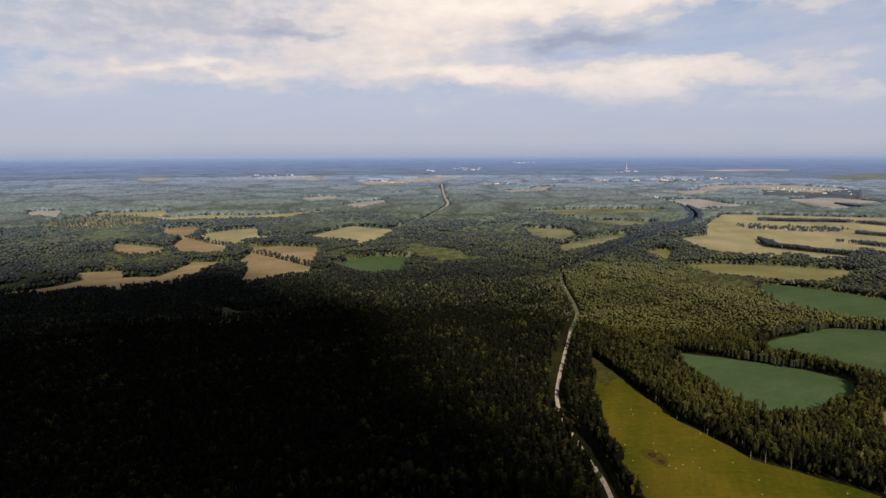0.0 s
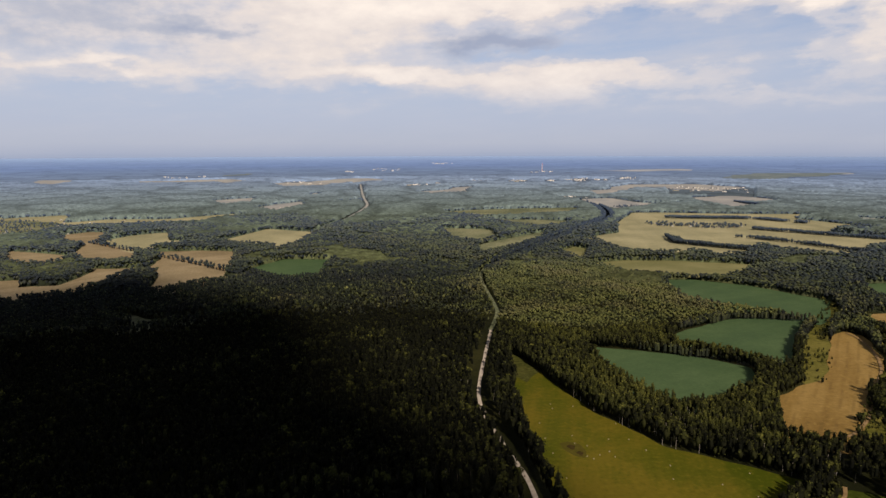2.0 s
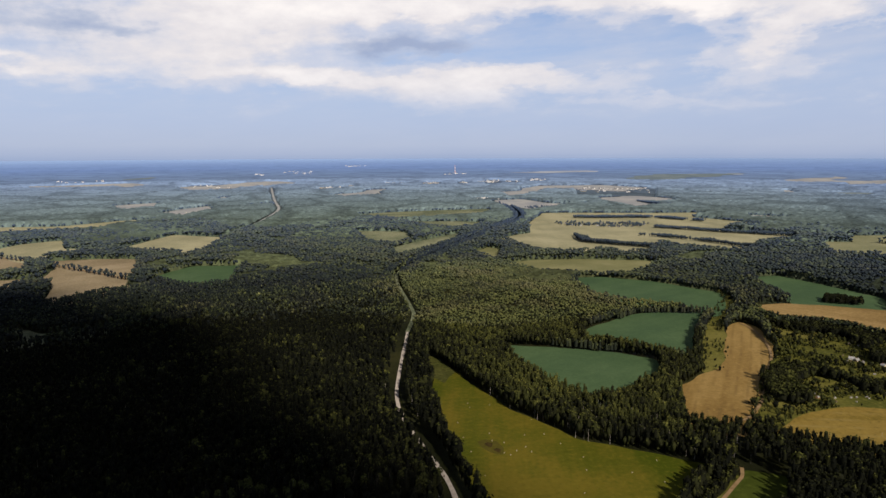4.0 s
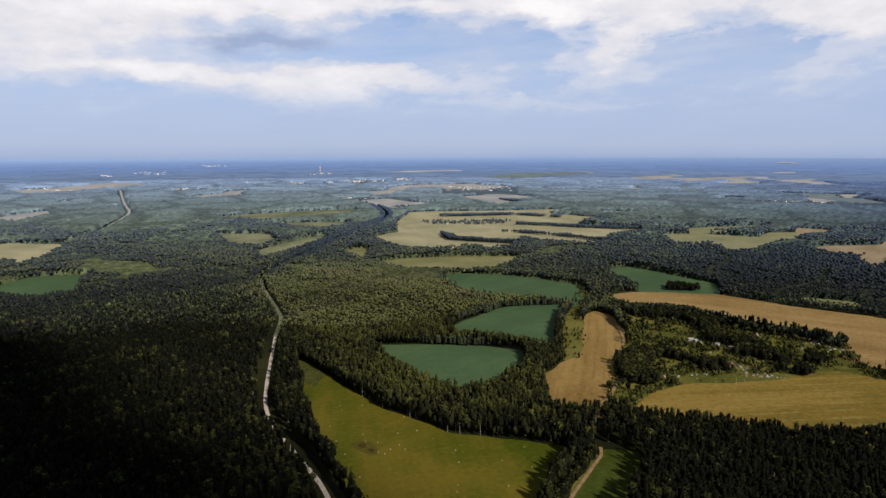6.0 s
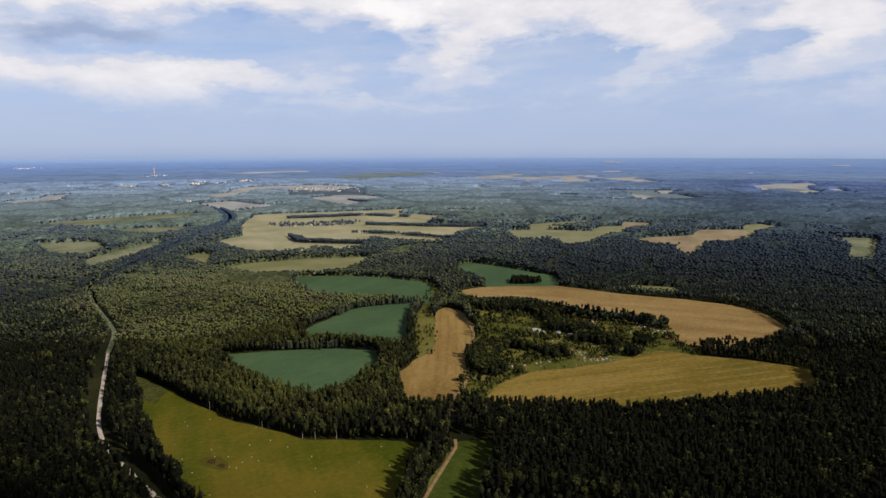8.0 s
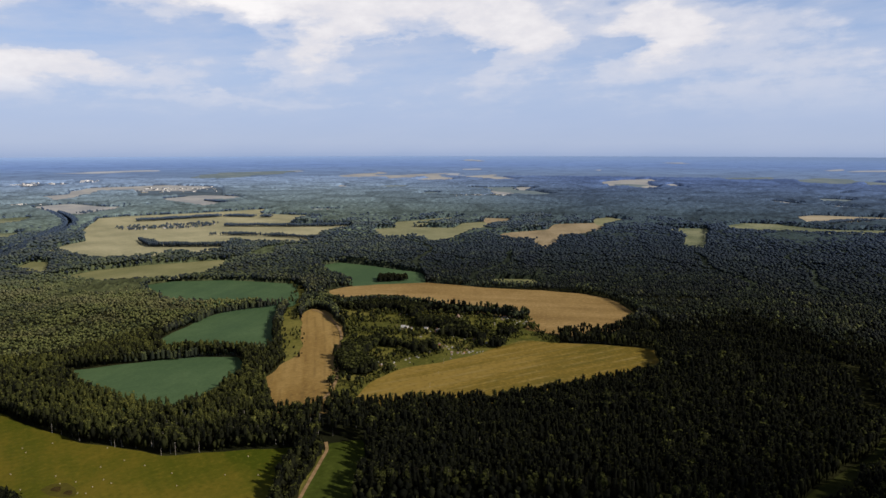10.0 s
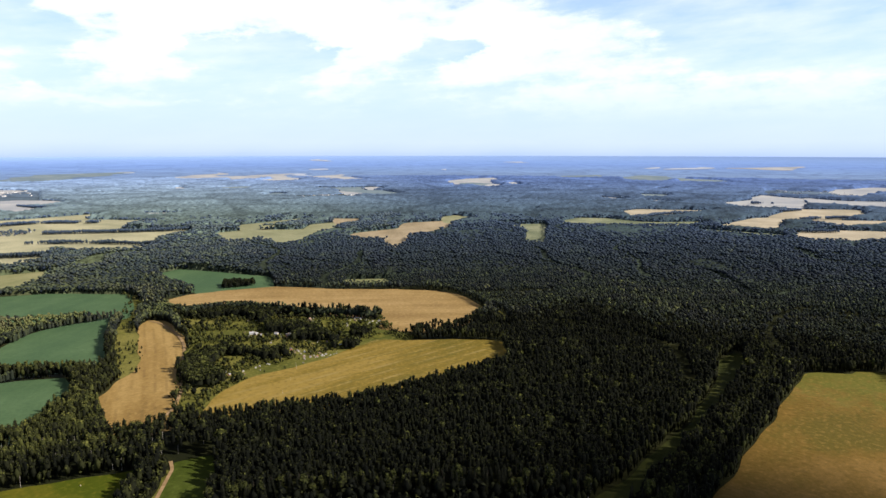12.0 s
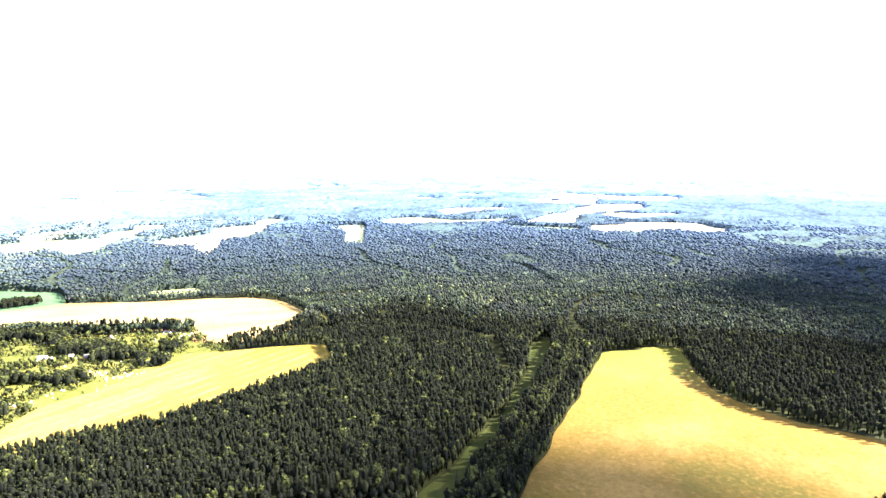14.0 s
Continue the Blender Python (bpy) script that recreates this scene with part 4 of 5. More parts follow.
def triangle_mesh(name, verts, tris, mat, tones=None):
    me = bpy.data.meshes.new(name)
    me.vertices.add(len(verts))
    me.vertices.foreach_set("co", np.ascontiguousarray(verts, np.float32).ravel())
    me.loops.add(3 * len(tris))
    me.loops.foreach_set("vertex_index", np.ascontiguousarray(tris, np.int32).ravel())
    me.polygons.add(len(tris))
    me.polygons.foreach_set("loop_start", np.arange(0, 3 * len(tris), 3, dtype=np.int32))
    me.update(calc_edges=True)
    if tones is not None:
        me.attributes.new("tone", "FLOAT", "FACE").data.foreach_set("value", np.ascontiguousarray(tones, np.float32))
    me.materials.append(mat)
    return me


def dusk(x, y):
    """Where the woods are toned darker, for more spruce and in place of cloud shade, from 0 to 1."""
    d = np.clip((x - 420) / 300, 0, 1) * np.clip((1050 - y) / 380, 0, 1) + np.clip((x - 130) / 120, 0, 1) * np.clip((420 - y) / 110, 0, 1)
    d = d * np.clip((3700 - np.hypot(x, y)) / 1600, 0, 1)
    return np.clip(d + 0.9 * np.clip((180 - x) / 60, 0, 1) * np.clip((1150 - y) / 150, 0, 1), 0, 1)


def stand(x, y):
    """Height, crown radius and tone of the trees at these places: even-aged stands that differ from one another."""
    patchy = rough(x, y, 160, 2.0)
    young = np.clip(rough(x, y, 420, 0.4) * 1.6 - 0.4, 0, 1) * 0.6
    bright = np.clip(1.5 * np.exp(-(((x - 340) / 230) ** 2 + ((y - 820) / 200) ** 2)), 0, 1)
    dusky = dusk(x, y)
    # belt in full sun: that light is put into its leaf tone
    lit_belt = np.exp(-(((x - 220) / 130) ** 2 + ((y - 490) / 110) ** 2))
    low_grove = np.exp(-(((x - 640) / 130) ** 2 + ((y - 330) / 90) ** 2))
    low_grove = low_grove + 2.6 * np.exp(-((x - 800) ** 2 + (y - 537) ** 2) / 65.0 ** 2)
    low_grove = low_grove + 1.7 * np.exp(-(((x - 440 - 0.75 * (y - 590)) / 55) ** 2 + ((y - 590) / 110) ** 2))
    # lower trees along the near edge of the stubble field
    u, w = ((x - 335) * 225 - (y - 355) * 143) / 266.6, ((x - 335) * -143 - (y - 355) * 225) / 266.6
    low_grove = low_grove + 0.8 * ((u > -10) & (u < 280)) * np.exp(-(((w - 10) / 20) ** 2))
    plots = np.floor(1.7 * rough(x, y, 250, 9.0)) * np.clip((np.hypot(x, y) - 600) / 200, 0, 1)
    h = 16.5 + 1.8 * rough(x, y, 26, 3.0) + 2.6 * plots - 4.5 * low_grove + 1.6 * patchy + rng.normal(0, 1.25, len(x)) - 4.0 * young - 6.5 * bright
    round_headed = rng.random(len(x)) < 0.30
    r = h * np.where(round_headed, rng.uniform(0.14, 0.20, len(x)), rng.uniform(0.085, 0.14, len(x))) * (1 + 0.15 * bright - 0.18 * lit_belt)
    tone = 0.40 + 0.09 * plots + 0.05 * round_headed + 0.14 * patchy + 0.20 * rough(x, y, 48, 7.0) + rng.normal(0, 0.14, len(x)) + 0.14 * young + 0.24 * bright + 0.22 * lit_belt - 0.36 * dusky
    spruce = rng.random(len(x)) < 0.16 + 0.42 * dusky + 0.30 * rough(x, y, 70, 11.0) - 0.5 * bright - 0.4 * lit_belt
    tone = np.where(spruce, rng.uniform(0.0, 0.14, len(x)), tone)
    fresh = ~spruce & (rng.random(len(x)) < 0.09 - 0.02 * dusky)
    tone = np.where(fresh, tone + 0.28, tone)
    r = np.where(fresh, r * 1.35, r)
    h = np.clip(h, 5.0, 21.0)
    r = np.where(spruce, r * 0.9, r)
    return h, r, np.clip(tone, 0.02, 0.98)


def leafy(name, label, x, y, h, r, tone, clumps, spread, mat, core=0.72, low=0.22, soft=False):
    gx, gy, gz, s = land(x, y)
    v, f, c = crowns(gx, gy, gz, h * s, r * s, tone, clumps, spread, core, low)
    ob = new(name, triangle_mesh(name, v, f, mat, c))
    if soft:
        ob.data.polygons.foreach_set("use_smooth", [True] * len(f))
    return tagged(ob, label, "forest", kind="stuff")


def woods(name, label, d0, d1, spacing, clumps, spread, mat, swell=1.0, core=0.72, tall=1.0, low=0.2):
    x, y = planted(d0, d1, spacing)
    h, r, tone = stand(x, y)
    # outer rings: tone contrast is flattened too, part of the painted haze
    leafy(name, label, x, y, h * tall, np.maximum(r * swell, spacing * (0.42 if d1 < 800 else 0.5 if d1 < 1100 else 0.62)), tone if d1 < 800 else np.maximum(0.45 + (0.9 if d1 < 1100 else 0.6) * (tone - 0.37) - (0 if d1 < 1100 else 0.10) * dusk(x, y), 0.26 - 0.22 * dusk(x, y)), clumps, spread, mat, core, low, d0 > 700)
    return x, y, h, tone


def empty(name, m):
    ob = new(name)
    ob.matrix_world = m
    return ob


def loft(bm, rings):
    """Joins rings of equal count into a skin and closes both ends."""
    rows = [[bm.verts.new(p) for p in ring] for ring in rings]
    n = len(rows[0])
    for a, b in zip(rows[:-1], rows[1:]):
        for k in range(n):
            bm.faces.new((a[k], a[(k + 1) % n], b[(k + 1) % n], b[k]))
    bm.faces.new(rows[0][::-1])
    bm.faces.new(rows[-1])


def circle(x, y, z, r, n=6, turn=0.0):
    return [(x + r * math.cos(turn + 6.2832 * k / n), y + r * math.sin(turn + 6.2832 * k / n), z) for k in range(n)]


def box(bm, x0, y0, z0, x1, y1, z1):
    loft(bm, [[(x0, y0, z), (x1, y0, z), (x1, y1, z), (x0, y1, z)] for z in (z0, z1)])


# -- the nearest trees stand as things of their own
def tree_kind(seed, spruce=False):
    """A tree 16 m high: tapered trunk with limbs, and a crown of leaf clumps."""
    rs = np.random.default_rng(seed)
    tree = empty("spruce_tree" if spruce else "birch_tree", Matrix())
    bm = bmesh.new()
    lean = rs.uniform(-0.25, 0.25, 2)
    hts = (0, 3, 7, 11, 14.5)
    loft(bm, [circle(lean[0] * z / 5, lean[1] * z / 5, z, 0.19 * (1 - z / 17) + 0.02, 7) for z in hts])
    part("trunk", bm, M_DARK_BARK if spruce else M_BARK, tree)
    if spruce:
        v, f, c = [], [], []
        for level in range(22):
            z = 2.0 + level * 0.66
            reach = 2.5 * (1 - (z - 2) / 15.2) + 0.15
            count = 9
            for k in range(count):
                a = 6.2832 * k / count + level * 0.7 + rs.uniform(-0.2, 0.2)
                q = reach * rs.uniform(0.75, 1.1)
                d, e = np.array([math.cos(a), math.sin(a), 0]), np.array([-math.sin(a), math.cos(a), 0])
                p0 = np.array([0, 0, z + 0.35])
                tip = p0 + d * q + np.array([0, 0, -0.45 * q])
                n = len(v)
                v += [p0, p0 + d * q * 0.55 + e * q * 0.30 - np.array([0, 0, 0.25 * q]), tip, p0 + d * q * 0.55 - e * q * 0.30 - np.array([0, 0, 0.25 * q])]
                f += [(n, n + 1, n + 2), (n, n + 2, n + 3)]
                c += [rs.uniform(0.02, 0.2)] * 2
        v, f, c = np.array(v), np.array(f), np.array(c)
    else:
        for k in range(6):
            bm = bmesh.new()
            z, a, q = 5 + 1.3 * k, rs.uniform(0, 6.3), 1.7 - 0.12 * k
            bx, by = lean[0] * z / 5, lean[1] * z / 5
            loft(bm, [circle(bx, by, z, 0.06, 4), circle(bx + math.cos(a) * q * 0.6, by + math.sin(a) * q * 0.6, z + 1.0, 0.04, 4),
                      circle(bx + math.cos(a) * q, by + math.sin(a) * q, z + 2.2, 0.015, 4)])
            part("limb", bm, M_BARK, tree)
        one = np.array([1.0])
        v, f, c = crowns(0 * one, 0 * one, 0 * one, 16.0 * one, rs.uniform(2.0, 2.6) * one, rs.uniform(0.14, 0.42) * one, 120, 0.26, 0.6, 0.25, rs)
    crown = new("crown", triangle_mesh("crown", v, f, M_LEAF, c))
    crown.parent = tree
    return tagged(tree, "dark narrow spruce standing in dense forest" if spruce else "slender birch with pale trunk in dense forest", "tree", "trees of the near forest")


M_DARK_BARK = plain_material("dark_spruce_bark", (0.05, 0.038, 0.028), (0.10, 0.08, 0.06), 1.5)
near_x, near_y = planted(358, 450, 4.4, -34.0, 112.0)
first = np.argsort(np.hypot(near_x, near_y))[:300]
near_x, near_y = near_x[first], near_y[first]
edge = float(np.hypot(near_x, near_y).max())
near_h, _, near_tone = stand(near_x, near_y)
kinds = [tree_kind(11), tree_kind(12), tree_kind(13), tree_kind(14), tree_kind(15), tree_kind(16, True), tree_kind(17, True)]
used = set()
for k in range(len(near_x)):
    which = 5 + k % 2 if near_tone[k] <= 0.101 else int(rng.integers(0, 5))
    s = near_h[k] / 16.0
    m = Matrix.LocRotScale((near_x[k], near_y[k], 0), Euler((0, 0, rng.uniform(0, 6.28))), (s, s, s))
    if which in used:
        copy_thing(kinds[which], m)
    else:
        kinds[which].matrix_world = m
        used.add(which)

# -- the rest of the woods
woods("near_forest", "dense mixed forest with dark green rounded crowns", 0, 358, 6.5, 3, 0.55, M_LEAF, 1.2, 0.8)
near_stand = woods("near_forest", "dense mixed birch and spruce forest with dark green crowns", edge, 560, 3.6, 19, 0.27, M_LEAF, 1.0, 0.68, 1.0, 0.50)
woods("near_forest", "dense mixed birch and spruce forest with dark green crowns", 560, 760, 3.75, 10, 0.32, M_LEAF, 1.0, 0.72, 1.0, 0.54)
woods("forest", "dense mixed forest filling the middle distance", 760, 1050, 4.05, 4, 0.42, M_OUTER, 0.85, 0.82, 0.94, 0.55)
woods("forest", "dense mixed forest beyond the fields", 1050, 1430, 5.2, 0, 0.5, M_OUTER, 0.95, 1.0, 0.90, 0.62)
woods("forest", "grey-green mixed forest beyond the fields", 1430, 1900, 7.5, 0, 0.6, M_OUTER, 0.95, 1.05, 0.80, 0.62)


def glade(x, y):
    """Clearings, bogs and felled plots that break up the far woods."""
    d = np.hypot(x, y)
    return (rough(x, y, 330, 3.0) + 0.45 * rough(x, y, 95, 8.0) > 1.08) & (d > 1750)


def canopy(name, label, d0, d1, columns, rows, seed):
    """The closed roof of far woods: an uneven sheet of crowns, open where fields, towns and rides lie, sloping down at its edges."""
    rs = np.random.default_rng(seed)
    az = np.radians(np.linspace(-40, 116, columns))
    d = d0 * (d1 / d0) ** np.linspace(0, 1, rows)
    a, r = np.meshgrid(az, d)
    a = a + rs.uniform(-0.35, 0.35, a.shape) * (az[1] - az[0])
    r = r * (1 + rs.uniform(-0.35, 0.35, r.shape) * (d[1] / d[0] - 1))
    x, y = r * np.sin(a), r * np.cos(a)
    free = open_ground(x.ravel(), y.ravel()).reshape(x.shape) | glade(x, y)
    low = free.copy()
    low[:-1] |= free[1:]
    low[1:] |= free[:-1]
    low[:, 1:] |= free[:, :-1]
    low[:, :-1] |= free[:, 1:]
    h = 11.0 + 1.5 * rough(x, y, 300, 1.0) + 1.0 * rough(x, y, 75, 2.0) + rs.normal(0, 1.5, x.shape)
    h = np.where(low, 0.0, h) * np.clip((r - d0) / 80, 0, 1) * np.clip(0.74 + (r - 1500) / 1400, 0.74, 1)
    gx, gy, gz, s = land(x.ravel(), y.ravel())
    verts = np.stack([gx, gy, gz + h.ravel() * s], 1)
    k = np.arange(rows * columns).reshape(rows, columns)
    quads = np.stack([k[:-1, :-1], k[:-1, 1:], k[1:, 1:], k[1:, :-1]], -1).reshape(-1, 4)
    shut = ~(free.ravel()[quads].sum(1) >= 3)
    quads = quads[shut]
    # quads run with the bearing; turn them so that they face up
    tris = np.concatenate([quads[:, [0, 2, 1]], quads[:, [0, 3, 2]]])
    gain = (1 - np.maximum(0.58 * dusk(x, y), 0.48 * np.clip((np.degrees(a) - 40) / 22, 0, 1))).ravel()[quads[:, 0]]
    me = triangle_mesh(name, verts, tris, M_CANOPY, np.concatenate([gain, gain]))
    me.attributes.new("place", "FLOAT_VECTOR", "POINT").data.foreach_set("vector", np.stack([x.ravel(), y.ravel(), 0 * x.ravel()], 1).astype(np.float32).ravel())
    me.polygons.foreach_set("use_smooth", [True] * len(tris))
    me.update()
    return tagged(new(name, me), label, "forest", kind="stuff")


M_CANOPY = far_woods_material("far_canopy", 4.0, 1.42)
canopy("far_canopy", "closed roof of far woods, tinted with blue haze towards the horizon", 960, 4700, 900, 240, 21)


def row_points(p, step, offset, closed=True):
    """Places along a line, a step apart, set off to its side and a little scattered."""
    q = np.roll(p, -1, axis=0) - p
    if not closed:
        p, q = p[:-1], q[:-1]
    n = np.maximum((np.linalg.norm(q, axis=1) / step).astype(int), 1)
    out = []
    for a, d, k in zip(p, q, n):
        side = np.array([-d[1], d[0]]) / max(np.linalg.norm(d), 1e-6)
        u = (np.arange(k)[:, None] + rng.uniform(-0.3, 0.3, (k, 1))) / k
        out.append(a + d * u + side * offset + rng.normal(0, step * 0.16, (k, 2)))
    return np.concatenate(out)


# -- hedges and tree lines where fields meet, and along the railway cutting
spots = []
for p in list(FIELDS):
    away = np.hypot(*p.mean(0))
    # no hedge on the small strip beyond the long wheat field, to keep it in the camera's view
    if 430 < away < 3500 and np.hypot(*(p.mean(0) - (833, 559))) > 30:
        q = np.roll(p, -1, axis=0)
        area = 0.5 * np.sum(p[:, 0] * q[:, 1] - q[:, 0] * p[:, 1])
        step = 4.5 + away / 260
        if away < 760:
            step = 3.3
        for k in (0.3, 0.9, 1.7) if away < 760 else (0.35, 1.0):
            spots.append(row_points(p, step, -math.copysign(step * k, area)))
spots = np.concatenate(spots)
spots = spots[~open_ground(spots[:, 0], spots[:, 1])]
away = np.hypot(spots[:, 0], spots[:, 1])
for k, (d0, d1) in enumerate(((0, 760), (760, 1050), (1050, 1420), (1420, 1900), (1900, 2500), (2500, 9000))):
    q = spots[(away >= d0) & (away < d1)]
    if len(q):
        h = rng.uniform(8.5, 15.0, len(q)) * (1.0, 0.95, 0.8, 0.7, 0.65, 0.6)[k]
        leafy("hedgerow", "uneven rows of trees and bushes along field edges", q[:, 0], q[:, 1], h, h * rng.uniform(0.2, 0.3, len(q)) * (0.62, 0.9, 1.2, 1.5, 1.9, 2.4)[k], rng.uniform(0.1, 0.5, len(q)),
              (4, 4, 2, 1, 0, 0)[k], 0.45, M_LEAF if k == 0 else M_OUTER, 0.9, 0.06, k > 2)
for side in (-7, 8):
    q = row_points(CUTS[5][0], 8.0, side, False)
    h = rng.uniform(5, 11, len(q))
    leafy("tree_line", "roadside trees between far fields", q[:, 0], q[:, 1], h, h * 0.32, rng.uniform(0.05, 0.35, len(q)), 5, 0.6, M_OUTER, 0.95, 0.05)
for side in (-8, 8, -13, 13, -18, 18):
    q = row_points(CUTS[7][0], 5.0, side, False)
    q = q[np.hypot(q[:, 0], q[:, 1]) < 2400]
    q = q[~open_ground(q[:, 0], q[:, 1])]
    h = rng.uniform(14, 19, len(q)) - 0.15 * abs(side)
    leafy("tree_line", "dark tree line along the railway cutting", q[:, 0], q[:, 1], h, h * 0.2, rng.uniform(0.04, 0.26, len(q)), 2, 0.6, M_OUTER, 1.0, 0.06, True)

# -- tree belts across the broad meadow
MEADOW_BELTS = [[(856, 1815), (909, 1796), (994, 1775), (1080, 1753), (1123, 1677), (1158, 1629)], [(943, 1525), (993, 1470), (1050, 1394), (1112, 1331), (1165, 1292)],
                [(678, 1440), (655, 1370), (647, 1329), (686, 1277), (747, 1210)], [(825, 1397), (870, 1336), (910, 1253), (935, 1148)], [(1022, 2443), (1091, 2289), (1239, 2278)], [(1358, 2296), (1369, 2179), (1374, 2107), (1476, 2098)],
                [(2224, 141), (2283, 65), (2424, -45)], [(2104, -48), (2170, -112), (2189, -182)], [(1805, 5), (1796, -49), (1832, -118)], [(2635, 113), (2645, 41)], [(1938, 372), (2093, 320), (2158, 231)]]
for line in MEADOW_BELTS:
    for side in (1.0, 5.0, 9.0, 14.0, 19.0, 24.0):
        q = row_points(np.array(line, float), 3.4, side, False)
        q = q[rough(q[:, 0], q[:, 1], 70, 2.0) < 0.75 - 0.03 * side]
        h = rng.uniform(10.0, 13.5, len(q)) + 2.5 * rough(q[:, 0], q[:, 1], 60, 1.0) - 0.1 * side
        leafy("tree_belt", "dense dark belt of trees across open meadows", q[:, 0], q[:, 1], h, h * rng.uniform(0.15, 0.22, len(q)), rng.uniform(0.12, 0.45, len(q)), 2, 0.5, M_OUTER, 1.0, 0.1, True)

# -- tall belt between the grassy ride and the rough meadow
for side in (2.0, 5.0, 8.5):
    q = row_points(np.array([(694, 15), (640, 9), (579, 15), (477, 30), (400, 43), (330, 58)], float), 3.4, side, False)
    h = rng.uniform(15.5, 20.0, len(q))
    leafy("tree_belt", "tall narrow belt of birches between ride and meadow", q[:, 0], q[:, 1], h, h * rng.uniform(0.09, 0.13, len(q)), rng.uniform(0.1, 0.45, len(q)), 9, 0.38, M_LEAF, 0.72, 0.3)

# -- belts between the crop fields, and bushes on the grass strip beside the wheat
BELTS = [[(395, 700), (429, 723), (468, 713), (491, 703), (514, 696)], [(257, 627), (303, 593), (334, 578), (356, 558), (373, 540)]]
for line in BELTS:
    for side in (2.0, 5.5):
        q = row_points(np.array(line, float), 3.6, side, False)
        h = rng.uniform(8.0, 12.5, len(q))
        leafy("tree_belt", "narrow belt of trees between two crop fields", q[:, 0], q[:, 1], h, h * rng.uniform(0.16, 0.22, len(q)), rng.uniform(0.2, 0.6, len(q)), 10, 0.45, M_OUTER, 0.85, 0.06)

for line, sides in ((CUTS[2][0], (-4.0, -7.0)), (CUTS[3][0], (-3.0, 3.0))):
    for side in sides:
        q = row_points(line, 3.2, side, False)
        h = rng.uniform(3.0, 9.0, len(q))
        leafy("bushes", "bushes and young trees lining the sandy farm track", q[:, 0], q[:, 1], h, h * rng.uniform(0.24, 0.34, len(q)), rng.uniform(0.1, 0.5, len(q)), 18, 0.36, M_LEAF, 0.75, 0.0)

bx, by, bh, bt = near_stand
keep = (bt > 0.3) & ((np.arange(len(bx)) % 4 == 0) | (rough(bx, by, 40, 6.0) > 0.5))
bx, by, bh = bx[keep], by[keep], bh[keep]
n = len(bx)
turn = np.arange(4) * np.pi / 2
pts = np.stack([np.stack([np.stack([bx + t * math.cos(a), by + t * math.sin(a), bh * z], -1) for a in turn], 1) for t, z in ((0.15, 0.0), (0.09, 0.48))], 1).reshape(-1, 3)
quads = np.array([(k, (k + 1) % 4, 4 + (k + 1) % 4, 4 + k) for k in range(4)])
tri = np.concatenate([quads[:, :3], quads[:, [0, 2, 3]]])
tris = (tri[None] + 8 * np.arange(n)[:, None, None]).reshape(-1, 3)
tagged(new("birch_trunks", triangle_mesh("birch_trunks", pts, tris, M_BARK)), "many pale birch trunks showing between dark crowns", "tree trunks", kind="stuff")

# -- trees of the village, and single groves
def in_outline(points, spacing, share=1.0):
    p = np.array(points, float)
    g = [np.arange(p[:, k].min(), p[:, k].max() + spacing, spacing) for k in (0, 1)]
    x, y = [v.ravel() for v in np.meshgrid(*g)]
    x, y = x + rng.uniform(-0.45, 0.45, len(x)) * spacing, y + rng.uniform(-0.45, 0.45, len(y)) * spacing
    keep = inside(x, y, p) & (rng.random(len(x)) < share)
    return x[keep], y[keep]


HOUSES = [(532, 507), (532, 501), (533, 495), (543, 482), (545, 478), (545, 469), (543, 465), (607, 488), (606, 482), (612, 478), (605, 433), (636, 445), (643, 446), (638, 438), (645, 438), (631, 420), (638, 420), (633, 412), (640, 413), (507, 432), (501, 422), (506, 421), (507, 415), (488, 400), (496, 399), (500, 394), (505, 392), (510, 391), (510, 386), (434, 426), (448, 424), (452, 423), (422, 431), (545, 416), (581, 416), (571, 401), (515, 465), (577, 543), (595, 506), (543, 398), (480, 422), (537, 431)]


def off_houses(x, y, gap=6.5, reach=7.0):
    """Which places leave each house its yard, and a clear sight line to it from the camera."""
    keep = np.ones(len(x), bool)
    for a, b in HOUSES:
        d = np.hypot(a, b)
        toward = ((a - x) * a + (b - y) * b) / d
        across = np.abs((a - x) * b - (b - y) * a) / d
        keep &= (np.hypot(x - a, y - b) > gap) & ~((toward > 0) & (toward < reach) & (across < gap * 0.8))
    return keep


GROVES = [
    [(561, 660), (621, 605), (620, 554), (630, 513), (653, 447), (672, 456), (656, 457), (616, 504), (614, 542), (563, 521), (586, 571), (555, 599), (544, 640)],
    [(435, 495), (476, 492), (476, 446), (495, 427), (479, 414), (467, 431), (472, 455), (462, 478), (427, 462), (406, 418), (382, 427), (386, 449), (412, 480)],
    [(564, 520), (577, 492), (577, 454), (552, 413), (544, 391), (559, 382), (539, 375), (524, 392), (541, 426), (529, 451), (533, 480)],
    [(589, 420), (592, 399), (574, 387), (570, 402)],
    [(712, 732), (751, 710), (731, 686), (692, 709)],
]
gx, gy = [np.concatenate(v) for v in zip(*[in_outline(p, 3.8, 0.92) for p in GROVES])]
keep = off_houses(gx, gy, 6.0, 24.0)
gx, gy = gx[keep], gy[keep]
gh, gr, gt = stand(gx, gy)
leafy("village_grove", "dark leafy groves round the village gardens", gx, gy, np.minimum(gh * 0.75, 10.5 + 1.5 * rough(gx, gy, 30, 2.0)), gr * 1.8, gt * 0.5 + 0.08, 22, 0.34, M_LEAF, 0.85, 0.12)
COMMON = [(561, 684), (548, 632), (590, 614), (606, 570), (616, 507), (635, 465), (643, 430), (662, 423), (626, 388), (612, 347), (578, 339), (518, 358), (420, 392), (338, 372), (316, 383), (370, 442), (413, 482), (473, 539), (519, 599)]
